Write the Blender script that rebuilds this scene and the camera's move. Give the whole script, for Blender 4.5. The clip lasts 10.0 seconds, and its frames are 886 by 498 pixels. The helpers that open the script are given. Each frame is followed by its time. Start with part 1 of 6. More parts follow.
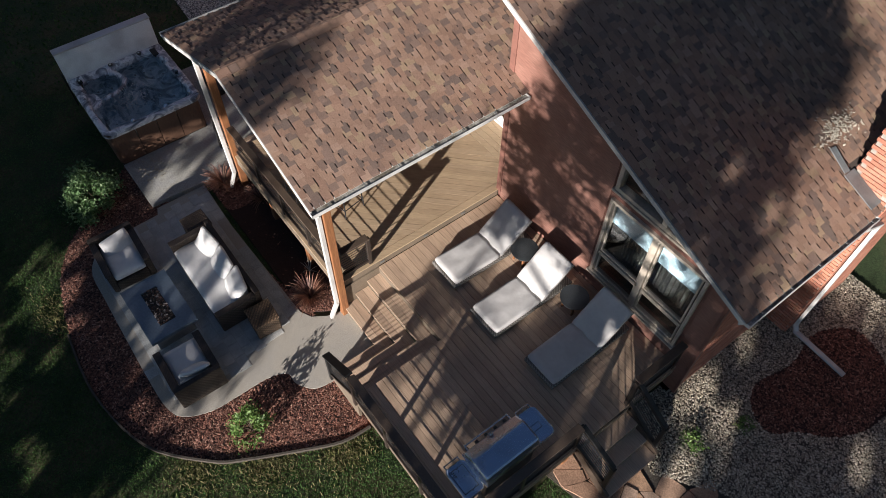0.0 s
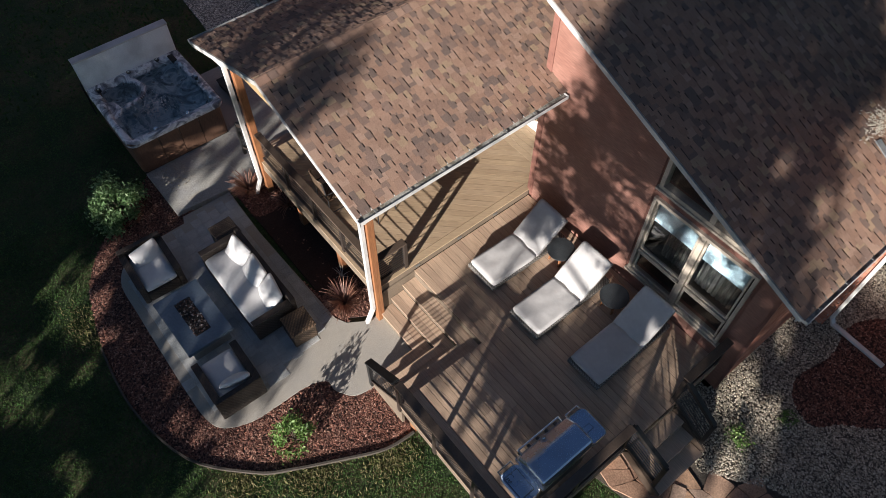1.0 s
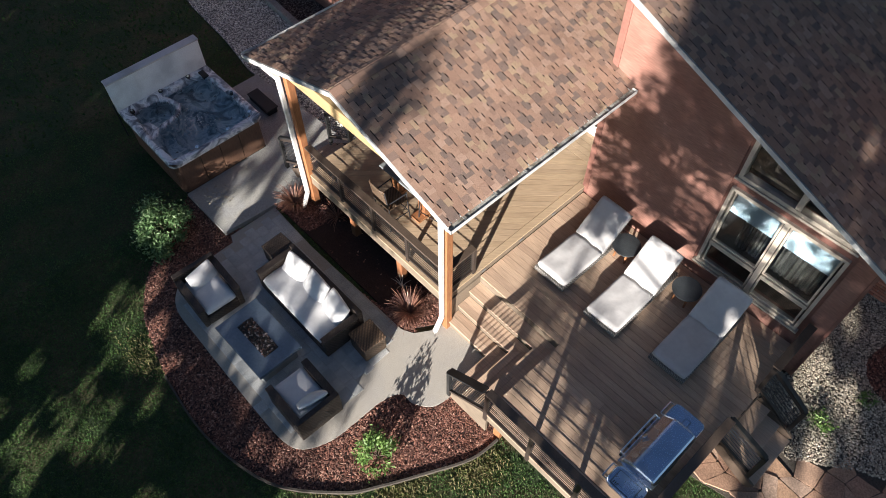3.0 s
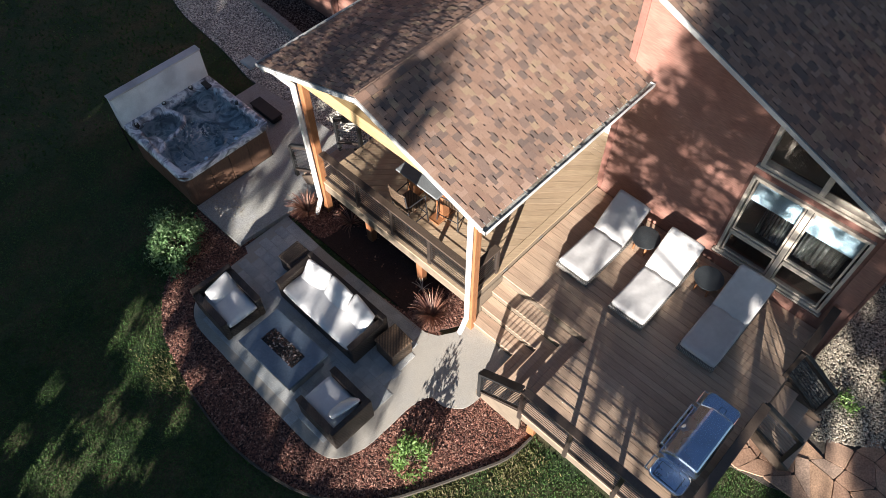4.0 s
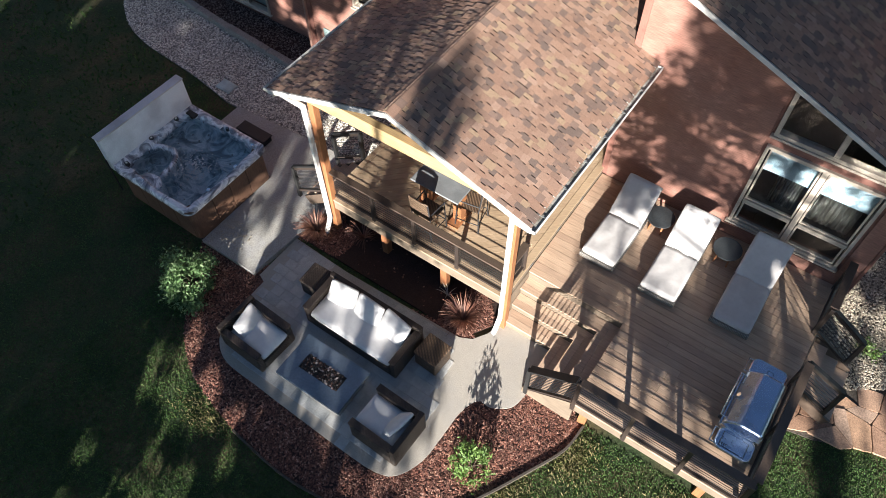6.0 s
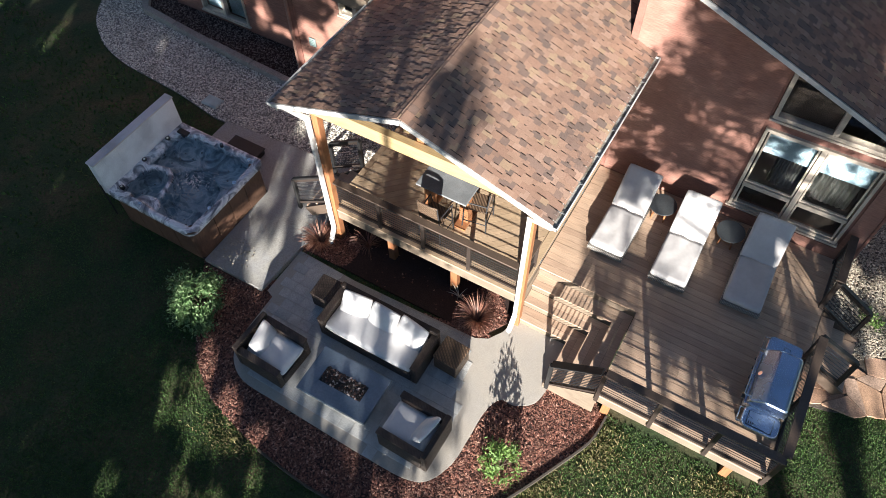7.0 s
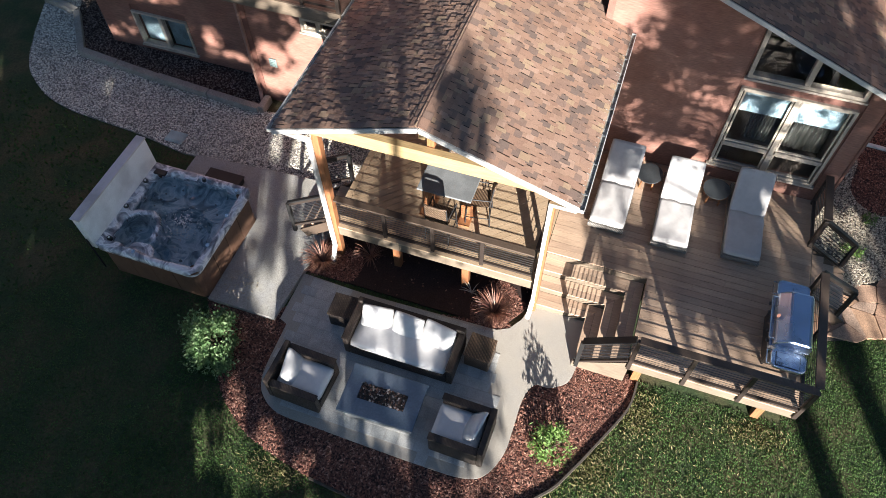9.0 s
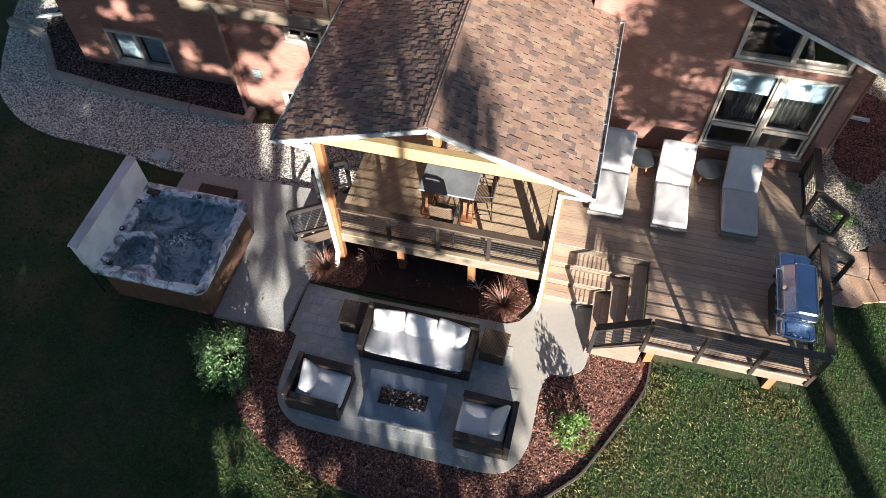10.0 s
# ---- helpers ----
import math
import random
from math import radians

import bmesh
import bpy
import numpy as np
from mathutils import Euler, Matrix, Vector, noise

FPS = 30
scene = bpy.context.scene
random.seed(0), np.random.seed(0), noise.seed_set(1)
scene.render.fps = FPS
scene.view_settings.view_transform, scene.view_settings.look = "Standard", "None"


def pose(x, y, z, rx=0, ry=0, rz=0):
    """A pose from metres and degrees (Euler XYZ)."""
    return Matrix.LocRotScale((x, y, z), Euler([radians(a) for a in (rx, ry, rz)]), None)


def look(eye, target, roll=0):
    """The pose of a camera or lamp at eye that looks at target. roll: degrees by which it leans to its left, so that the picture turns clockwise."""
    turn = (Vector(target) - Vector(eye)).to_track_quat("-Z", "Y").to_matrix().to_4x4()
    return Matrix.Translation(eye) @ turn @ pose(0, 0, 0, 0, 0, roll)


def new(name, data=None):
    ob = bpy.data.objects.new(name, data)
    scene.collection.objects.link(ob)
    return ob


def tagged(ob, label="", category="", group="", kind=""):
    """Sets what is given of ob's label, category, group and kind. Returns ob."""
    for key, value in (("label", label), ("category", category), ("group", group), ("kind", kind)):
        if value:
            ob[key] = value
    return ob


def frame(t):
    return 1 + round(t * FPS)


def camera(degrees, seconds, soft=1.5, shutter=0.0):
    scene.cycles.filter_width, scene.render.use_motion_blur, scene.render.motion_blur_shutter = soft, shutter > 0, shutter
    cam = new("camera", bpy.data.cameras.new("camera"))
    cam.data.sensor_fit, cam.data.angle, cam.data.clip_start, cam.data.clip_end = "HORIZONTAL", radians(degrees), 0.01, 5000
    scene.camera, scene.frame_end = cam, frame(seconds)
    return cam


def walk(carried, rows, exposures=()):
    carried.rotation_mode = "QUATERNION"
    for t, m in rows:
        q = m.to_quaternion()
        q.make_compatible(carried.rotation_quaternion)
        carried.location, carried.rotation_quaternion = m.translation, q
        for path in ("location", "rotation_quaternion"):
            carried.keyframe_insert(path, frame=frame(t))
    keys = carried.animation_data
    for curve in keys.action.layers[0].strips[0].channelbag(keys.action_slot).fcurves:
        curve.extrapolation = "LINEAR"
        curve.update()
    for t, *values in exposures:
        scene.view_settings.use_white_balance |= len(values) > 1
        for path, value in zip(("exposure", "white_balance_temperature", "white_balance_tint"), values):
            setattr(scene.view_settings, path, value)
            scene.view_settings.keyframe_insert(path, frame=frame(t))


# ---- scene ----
cam = camera(63.98, 10.0, soft=0.75)
# t, place of the drone, yaw, pitch, roll
ROWS = [
    (0, 6.529, -2.684, 11.641, 51.87, -54.57, 0.88),
    (0.5, 6.199, -2.958, 11.631, 50.96, -54.76, 0.63),
    (1, 5.891, -3.233, 11.627, 50.52, -54.92, 0.43),
    (1.5, 5.582, -3.516, 11.580, 50.00, -54.92, 0.19),
    (2, 5.290, -3.795, 11.558, 49.31, -54.94, 0.03),
    (2.5, 4.998, -4.069, 11.513, 48.26, -54.86, -0.16),
    (4, 4.131, -4.883, 11.507, 43.97, -54.76, -0.42),
    (4.5, 3.830, -5.113, 11.533, 41.77, -54.90, -0.43),
    (5, 3.527, -5.362, 11.551, 39.72, -54.90, -0.45),
    (5.5, 3.203, -5.576, 11.571, 37.58, -54.95, -0.46),
    (7, 2.173, -6.147, 11.665, 30.73, -55.20, -0.71),
    (7.5, 1.824, -6.372, 11.698, 27.81, -55.17, -0.68),
    (8, 1.464, -6.542, 11.736, 25.10, -55.30, -0.76),
    (8.5, 1.100, -6.705, 11.788, 22.41, -55.41, -0.81),
    (9, 0.740, -6.843, 11.823, 19.79, -55.50, -0.82),
    (9.5, 0.373, -6.973, 11.853, 17.32, -55.59, -0.91),
    (10, 0.031, -7.078, 11.857, 14.84, -55.62, -1.09),
]
walk(cam, [(t, pose(x, y, z, 0, 0, yaw) @ pose(0, 0, 0, 90 + pitch) @ pose(0, 0, 0, 0, 0, roll)) for t, x, y, z, yaw, pitch, roll in ROWS],
     exposures=[(0.0, 1.0, 6500, 12.5), (2.5, 1.56, 6500, 11.5), (5.5, 1.95, 6500, 10.5), (10.0, 2.06, 6500, 10.5)])

# ---- sky and sun: low afternoon sun from the garden side ----
SUN_EL = radians(15.0)
SUN_DX, SUN_DY = 0.395, -0.918          # horizontal way towards the sun
world = bpy.data.worlds.new("sky")
scene.world = world
world.use_nodes = True
wn = world.node_tree.nodes
sky = wn.new("ShaderNodeTexSky")
sky.sky_type = "NISHITA"
sky.sun_disc = False
sky.sun_elevation = SUN_EL
sky.altitude, sky.air_density, sky.dust_density = 2400.0, 0.75, 0.15
sky.sun_rotation = math.atan2(SUN_DX, SUN_DY)
world.node_tree.links.new(sky.outputs[0], wn["Background"].inputs[0])
wn["Background"].inputs[1].default_value = 0.05
sun_lamp = bpy.data.lights.new("sun", "SUN")
sun_lamp.energy, sun_lamp.angle, sun_lamp.color = 5.0, radians(0.45), (1.0, 0.95, 0.89)
sun = new("sun", sun_lamp)
sun.matrix_world = look((SUN_DX * 40, SUN_DY * 40, 40 * math.tan(SUN_EL)), (0, 0, 0))


# ---- materials ----
def material(name, base, rough=0.6, var=0.2, scale=3.0, fine=45.0, bump=0.2, metal=0.0, other=None, palette=None,
             island=False, grain=None, coat=0.0, spec=0.5, weave=0.0, thin=0.0):
    """base: colour; other: a second colour for blotches; palette: colours picked piece by piece; grain: stretch of the fine noise (x, y, z)."""
    m = bpy.data.materials.new(name)
    m.use_nodes = True
    n, link = m.node_tree.nodes, m.node_tree.links.new
    b = n["Principled BSDF"]
    b.inputs["Metallic"].default_value = metal
    b.inputs["Coat Weight"].default_value = coat
    b.inputs["Specular IOR Level"].default_value = spec
    geo = n.new("ShaderNodeNewGeometry")
    place = geo.outputs["Position"]
    big = n.new("ShaderNodeTexNoise")
    big.inputs["Scale"].default_value, big.inputs["Detail"].default_value = scale, 4
    link(place, big.inputs["Vector"])
    small = n.new("ShaderNodeTexNoise")
    small.inputs["Scale"].default_value, small.inputs["Detail"].default_value = fine, 3
    if grain:
        mp = n.new("ShaderNodeMapping")
        mp.inputs["Scale"].default_value = grain[:3]
        if len(grain) > 3:
            mp.inputs["Rotation"].default_value = (0, 0, radians(grain[3]))
            mp.vector_type = "TEXTURE"
            mp.inputs["Scale"].default_value = [1 / g for g in grain[:3]]
        link(place, mp.inputs["Vector"])
        link(mp.outputs[0], small.inputs["Vector"])
    else:
        link(place, small.inputs["Vector"])
    if palette:
        if island:
            rnd = geo.outputs["Random Per Island"]
        else:
            rnd = n.new("ShaderNodeObjectInfo").outputs["Random"]
        ramp = n.new("ShaderNodeValToRGB")
        ramp.color_ramp.interpolation = "CONSTANT"
        for k, c in enumerate(palette):
            e = ramp.color_ramp.elements[k] if k < 2 else ramp.color_ramp.elements.new(k / len(palette))
            e.position, e.color = k / len(palette), (*c, 1)
        link(rnd, ramp.inputs[0])
        col = ramp.outputs[0]
    else:
        mix0 = n.new("ShaderNodeMix")
        mix0.data_type = "RGBA"
        mix0.inputs["A"].default_value = (*base, 1)
        mix0.inputs["B"].default_value = (*(other or [c * 0.7 for c in base]), 1)
        rr = n.new("ShaderNodeMapRange")
        rr.inputs[1].default_value, rr.inputs[2].default_value = 0.42, 0.62
        link(big.outputs[0], rr.inputs[0])
        link(rr.outputs[0], mix0.inputs["Factor"])
        col = mix0.outputs["Result"]
    for tex, amount in ((big, var * 0.6), (small, var)):
        mr = n.new("ShaderNodeMapRange")
        mr.inputs[1].default_value, mr.inputs[2].default_value = 0.3, 0.7
        mr.inputs[3].default_value, mr.inputs[4].default_value = 1 - amount, 1 + amount
        link(tex.outputs[0], mr.inputs[0])
        mul = n.new("ShaderNodeMix")
        mul.data_type, mul.blend_type = "RGBA", "MULTIPLY"
        mul.inputs["Factor"].default_value = 1
        link(col, mul.inputs["A"])
        link(mr.outputs[0], mul.inputs["B"])
        col = mul.outputs["Result"]
    link(col, b.inputs["Base Color"])
    rg = n.new("ShaderNodeMapRange")
    rg.inputs[3].default_value, rg.inputs[4].default_value = max(0.02, rough - 0.12), min(1, rough + 0.12)
    link(big.outputs[0], rg.inputs[0])
    link(rg.outputs[0], b.inputs["Roughness"])
    if weave:
        # crossing strands: vertical and level bands of the given width
        bands = []
        for axis in ("DIAGONAL", "Z"):
            wv = n.new("ShaderNodeTexWave")
            wv.bands_direction = axis
            wv.inputs["Scale"].default_value = 0.314 / weave
            wv.inputs["Distortion"].default_value = 0.6
            link(place, wv.inputs["Vector"])
            bands.append(wv.outputs["Fac"])
        mx = n.new("ShaderNodeMath")
        mx.operation = "MULTIPLY"
        link(bands[0], mx.inputs[0])
        link(bands[1], mx.inputs[1])
        sh = n.new("ShaderNodeMapRange")
        sh.inputs[3].default_value, sh.inputs[4].default_value = 0.45, 1.5
        link(mx.outputs[0], sh.inputs[0])
        mul = n.new("ShaderNodeMix")
        mul.data_type, mul.blend_type = "RGBA", "MULTIPLY"
        mul.inputs["Factor"].default_value = 1
        link(col, mul.inputs["A"])
        link(sh.outputs[0], mul.inputs["B"])
        link(mul.outputs["Result"], b.inputs["Base Color"])
        bp = n.new("ShaderNodeBump")
        bp.inputs["Strength"].default_value, bp.inputs["Distance"].default_value = 0.8, 0.01
        link(mx.outputs[0], bp.inputs["Height"])
        link(bp.outputs[0], b.inputs["Normal"])
    if thin:
        # light that shines through leaves and blades
        tr = n.new("ShaderNodeBsdfTranslucent")
        link(col, tr.inputs["Color"])
        ms = n.new("ShaderNodeMixShader")
        ms.inputs[0].default_value = thin
        link(b.outputs[0], ms.inputs[1])
        link(tr.outputs[0], ms.inputs[2])
        link(ms.outputs[0], n["Material Output"].inputs["Surface"])
    if bump and not weave:
        bp = n.new("ShaderNodeBump")
        bp.inputs["Strength"].default_value, bp.inputs["Distance"].default_value = bump, 0.02
        link(small.outputs[0], bp.inputs["Height"])
        link(bp.outputs[0], b.inputs["Normal"])
    return m


def glass(name, tint=(0.8, 0.9, 0.95), rough=0.0, ior=1.45):
    m = bpy.data.materials.new(name)
    m.use_nodes = True
    b = m.node_tree.nodes["Principled BSDF"]
    b.inputs["Base Color"].default_value = (*tint, 1)
    b.inputs["Roughness"].default_value = rough
    b.inputs["Transmission Weight"].default_value = 1
    b.inputs["IOR"].default_value = ior
    return m


SHINGLES = [(0.275, 0.172, 0.124), (0.31, 0.20, 0.145), (0.345, 0.228, 0.168), (0.28, 0.175, 0.125), (0.235, 0.15, 0.112), (0.325, 0.208, 0.148), (0.205, 0.138, 0.108),
            (0.295, 0.188, 0.137), (0.17, 0.124, 0.102), (0.335, 0.235, 0.155), (0.185, 0.13, 0.105), (0.28, 0.172, 0.124), (0.225, 0.152, 0.12), (0.31, 0.195, 0.138)]
m_shingle = material("asphalt_shingle", (0.2, 0.12, 0.08), 0.9, 0.16, 2.0, 160, 0.5, palette=SHINGLES, spec=0.25)
m_shingle_joined = material("asphalt_shingle_joined", (0.2, 0.12, 0.08), 0.9, 0.16, 2.0, 160, 0.5, palette=SHINGLES, island=True, spec=0.25)
m_underlay = material("roof_underlay", (0.075, 0.055, 0.045), 0.95)
m_siding = material("red_brown_siding", (0.272, 0.138, 0.104), 0.75, 0.24, 1.6, 14, 0.25, other=(0.21, 0.10, 0.074), grain=(0.5, 1, 5))
m_trim_red = material("red_trim", (0.23, 0.105, 0.08), 0.6, 0.1)
m_white = material("white_paint", (0.66, 0.65, 0.62), 0.4, 0.05, 2.0, 60, 0.04)
m_gutter_in = material("grimy_gutter", (0.42, 0.41, 0.37), 0.7, 0.4, 6, 40, 0.2, other=(0.12, 0.105, 0.08))
m_cedar = material("cedar_post", (0.306, 0.132, 0.055), 0.55, 0.25, 2.0, 25, 0.15, other=(0.238, 0.098, 0.043), grain=(3, 3, 0.25))
m_pine = material("pale_pine_beam", (0.37, 0.265, 0.135), 0.55, 0.2, 1.5, 20, 0.12, other=(0.29, 0.20, 0.095), grain=(0.2, 3, 3))
DECK = [(0.477, 0.340, 0.239), (0.512, 0.367, 0.258), (0.449, 0.319, 0.225), (0.495, 0.356, 0.254), (0.431, 0.303, 0.215), (0.530, 0.383, 0.273)]
m_board = material("composite_deck_board", (0.3, 0.2, 0.12), 0.55, 0.16, 1.2, 30, 0.15, palette=DECK, grain=(0.15, 3, 1))
m_board_diag = material("composite_porch_board", (0.4, 0.27, 0.16), 0.55, 0.14, 1.2, 30, 0.15,
                        palette=[(0.42, 0.305, 0.195), (0.45, 0.33, 0.21), (0.40, 0.29, 0.185), (0.43, 0.315, 0.205)], grain=(0.15, 3, 1, 45))
m_fascia = material("tan_fascia_board", (0.21, 0.165, 0.12), 0.6, 0.15, 1.5, 30, 0.1, grain=(0.2, 2, 2))
m_rail = material("dark_brown_rail", (0.04, 0.03, 0.025), 0.45, 0.15, 3, 40, 0.06)
m_rail_top = material("brown_rail_cap", (0.105, 0.075, 0.055), 0.5, 0.15, 2, 40, 0.06)
m_cable = material("dark_cable", (0.12, 0.11, 0.10), 0.35, 0.05, metal=0.6, bump=0)
m_concrete = material("brushed_concrete", (0.42, 0.385, 0.33), 0.85, 0.18, 2.2, 90, 0.2, other=(0.36, 0.335, 0.295))
m_slab = material("wet_grey_slab", (0.40, 0.39, 0.35), 0.7, 0.34, 3.2, 60, 0.2, other=(0.32, 0.318, 0.305))
m_paver = material("grey_paver", (0.3, 0.3, 0.3), 0.8, 0.26, 5, 60, 0.3,
                   palette=[(0.42, 0.428, 0.415), (0.455, 0.46, 0.44), (0.385, 0.395, 0.39), (0.435, 0.44, 0.425), (0.48, 0.478, 0.455)])
m_soil = material("dark_mulch_soil", (0.040, 0.021, 0.016), 1.0, 0.4, 6, 50, 0.5)
m_chip = material("red_mulch_chip", (0.174, 0.068, 0.043), 0.9, 0.4, 4, 16, 0.0, island=True,
                  palette=[(0.15, 0.062, 0.043), (0.195, 0.082, 0.056), (0.12, 0.049, 0.035), (0.24, 0.112, 0.078), (0.09, 0.038, 0.028), (0.165, 0.076, 0.053), (0.36, 0.205, 0.15)])
m_lawn = material("lawn_soil", (0.040, 0.066, 0.022), 1.0, 0.35, 1.2, 30, 0.4, other=(0.075, 0.066, 0.03))
m_grass = material("grass_blade", (0.062, 0.103, 0.030), 0.8, 0.42, 0.9, 13, 0, island=True, spec=0.1, thin=0.35,
                   palette=[(0.064, 0.126, 0.038), (0.080, 0.144, 0.044), (0.058, 0.116, 0.036), (0.097, 0.142, 0.050), (0.068, 0.132, 0.042), (0.110, 0.138, 0.058), (0.062, 0.124, 0.040)])
m_pebble = material("grey_pebble", (0.324, 0.308, 0.280), 0.8, 0.3, 3, 18, 0.0, island=True,
                    palette=[(0.66, 0.64, 0.565), (0.40, 0.38, 0.33), (0.82, 0.79, 0.70), (0.15, 0.14, 0.122), (0.60, 0.565, 0.48), (0.86, 0.83, 0.745), (0.75, 0.695, 0.585)])
m_river = material("river_rock", (0.4, 0.36, 0.3), 0.75, 0.3, 3, 18, 0.0, island=True,
                   palette=[(0.48, 0.43, 0.325), (0.31, 0.265, 0.20), (0.64, 0.585, 0.465), (0.12, 0.10, 0.08), (0.39, 0.33, 0.245)])
m_gravel_bed = material("gravel_bed", (0.28, 0.265, 0.24), 1.0, 0.4, 3, 40, 0.5)
m_flag = material("red_flagstone", (0.301, 0.160, 0.099), 0.8, 0.3, 5, 40, 0.2,
                  palette=[(0.43, 0.275, 0.185), (0.38, 0.23, 0.15), (0.47, 0.325, 0.23), (0.34, 0.205, 0.135), (0.44, 0.305, 0.22), (0.41, 0.255, 0.16)])
m_brick = material("red_brick", (0.4, 0.17, 0.1), 0.85, 0.2, 6, 90, 0.25,
                   palette=[(0.40, 0.165, 0.105), (0.44, 0.19, 0.12), (0.36, 0.14, 0.09), (0.47, 0.215, 0.145), (0.41, 0.18, 0.12)])
m_mortar = material("mortar", (0.36, 0.32, 0.28), 0.95, 0.15)
m_flash = material("grey_flashing", (0.20, 0.215, 0.22), 0.45, 0.1, metal=0.3, bump=0.03)
m_wicker = material("dark_brown_wicker", (0.050, 0.037, 0.030), 0.5, 0.4, 6, 60, 0.5, other=(0.080, 0.060, 0.047), weave=0.03)
m_wicker_tan = material("tan_brown_wicker", (0.17, 0.11, 0.07), 0.5, 0.3, 6, 60, 0.3, other=(0.12, 0.08, 0.05), weave=0.035)
m_wicker_grey = material("grey_wicker", (0.30, 0.28, 0.25), 0.6, 0.3, 6, 80, 0.3, weave=0.028)
m_cushion = material("white_cushion", (0.58, 0.565, 0.545), 0.9, 0.04, 2.5, 14, 0.12, other=(0.51, 0.495, 0.48), spec=0.2)
m_seat = material("white_seat_cushion", (0.72, 0.71, 0.695), 0.9, 0.04, 2.5, 14, 0.12, other=(0.67, 0.66, 0.645), spec=0.2)
m_dark_gravel = material("dark_fine_gravel", (0.133, 0.108, 0.096), 0.95, 0.4, 6, 60, 0.3, island=True,
                         palette=[(0.133, 0.104, 0.088), (0.190, 0.153, 0.131), (0.095, 0.076, 0.067), (0.266, 0.216, 0.193)])
m_vent = material("grey_green_vent", (0.22, 0.30, 0.29), 0.5, 0.08)
m_strip = material("brown_edging_strip", (0.075, 0.062, 0.05), 0.9, 0.25, 3, 40, 0.2)
m_river_bed = material("dark_river_bed", (0.10, 0.085, 0.068), 1.0, 0.4, 3, 40, 0.5)
m_dry = material("dry_grass_blade", (0.210, 0.180, 0.084), 0.8, 0.2, 2, 10, 0, island=True, spec=0.2, thin=0.2,
                 palette=[(0.210, 0.188, 0.091), (0.154, 0.150, 0.063), (0.252, 0.217, 0.112), (0.112, 0.128, 0.042)])
m_pipe = material("red_brown_pipe", (0.40, 0.23, 0.18), 0.5, 0.1)
m_slate = material("blue_grey_table_top", (0.14, 0.19, 0.245), 0.2, 0.09, 1.6, 30, 0.0, other=(0.19, 0.235, 0.285))
m_stone_base = material("grey_table_base", (0.26, 0.265, 0.26), 0.7, 0.15)
m_black = material("black_plastic", (0.018, 0.018, 0.018), 0.5, 0.1, bump=0.03)
m_lava = material("lava_rock", (0.1, 0.07, 0.06), 0.8, 0.2, 5, 60, 0.2, island=True,
                  palette=[(0.03, 0.027, 0.027), (0.075, 0.045, 0.038), (0.34, 0.30, 0.28), (0.04, 0.033, 0.03), (0.14, 0.075, 0.055), (0.025, 0.022, 0.022)])
# brushed steel; the blue of the reflected sky is put into its base colour
m_sky_steel = material("sky_blue_steel", (0.50, 0.61, 0.77), 0.26, 0.04, 2, 90, 0.01, metal=1.0, grain=(4, 0.2, 4))
m_chrome = material("chrome", (0.8, 0.8, 0.8), 0.12, 0.02, metal=1.0, bump=0)
m_iron = material("dark_iron", (0.03, 0.03, 0.032), 0.45, 0.1, bump=0.03)
m_tub_side = material("brown_tub_cabinet", (0.15, 0.08, 0.05), 0.6, 0.2, 2, 30, 0.1, grain=(2, 2, 0.3))

def marbled(name, tones, scale=2.6, rough=0.22):
    """Swirled acrylic: veins of the four tones, wound into one another."""
    m = bpy.data.materials.new(name)
    m.use_nodes = True
    n, link = m.node_tree.nodes, m.node_tree.links.new
    b = n["Principled BSDF"]
    b.inputs["Roughness"].default_value, b.inputs["Coat Weight"].default_value = rough, 0.3
    tex = n.new("ShaderNodeTexNoise")
    tex.inputs["Scale"].default_value, tex.inputs["Detail"].default_value, tex.inputs["Distortion"].default_value = scale, 6, 2.4
    link(n.new("ShaderNodeNewGeometry").outputs["Position"], tex.inputs["Vector"])
    ramp = n.new("ShaderNodeValToRGB")
    for k, (at, c) in enumerate(zip((0.34, 0.47, 0.55, 0.66), tones)):
        e = ramp.color_ramp.elements[k] if k < 2 else ramp.color_ramp.elements.new(at)
        e.position, e.color = at, (*c, 1)
    link(tex.outputs[0], ramp.inputs[0])
    link(ramp.outputs[0], b.inputs["Base Color"])
    return m


m_acrylic = marbled("marbled_acrylic", ((0.15, 0.155, 0.175), (0.44, 0.45, 0.47), (0.88, 0.88, 0.88), (0.52, 0.53, 0.56)), 2.4)
m_basin = marbled("blue_grey_basin", ((0.17, 0.21, 0.24), (0.40, 0.50, 0.53), (0.72, 0.78, 0.79), (0.34, 0.45, 0.50)), 1.8)
m_water = glass("tub_water", (0.80, 0.885, 0.92), 0.0, 1.33)
m_cover = material("pale_grey_vinyl", (0.88, 0.92, 0.92), 0.5, 0.06, 1.5, 40, 0.05)
m_table_dark = material("dark_stone_top", (0.075, 0.085, 0.09), 0.45, 0.15, 3, 60, 0.04)
m_counter = material("grey_counter_top", (0.24, 0.255, 0.26), 0.4, 0.12, 3, 60, 0.03)
m_frame = material("tan_window_frame", (0.50, 0.435, 0.355), 0.5, 0.1, 3, 50, 0.05)
m_pane = glass("window_glass", (0.92, 0.96, 0.97))
# the gloom of unlit rooms is put into this dark base colour
m_room = material("room_dark_as_unlit", (0.10, 0.085, 0.07), 0.9, 0.2)
m_blind = material("pale_blind", (0.25, 0.35, 0.40), 0.8, 0.06)
m_curtain = material("olive_curtain", (0.026, 0.027, 0.022), 0.9, 0.2)
m_bark = material("bark", (0.10, 0.07, 0.05), 0.9, 0.3, 3, 20, 0.6, grain=(1, 1, 0.2))
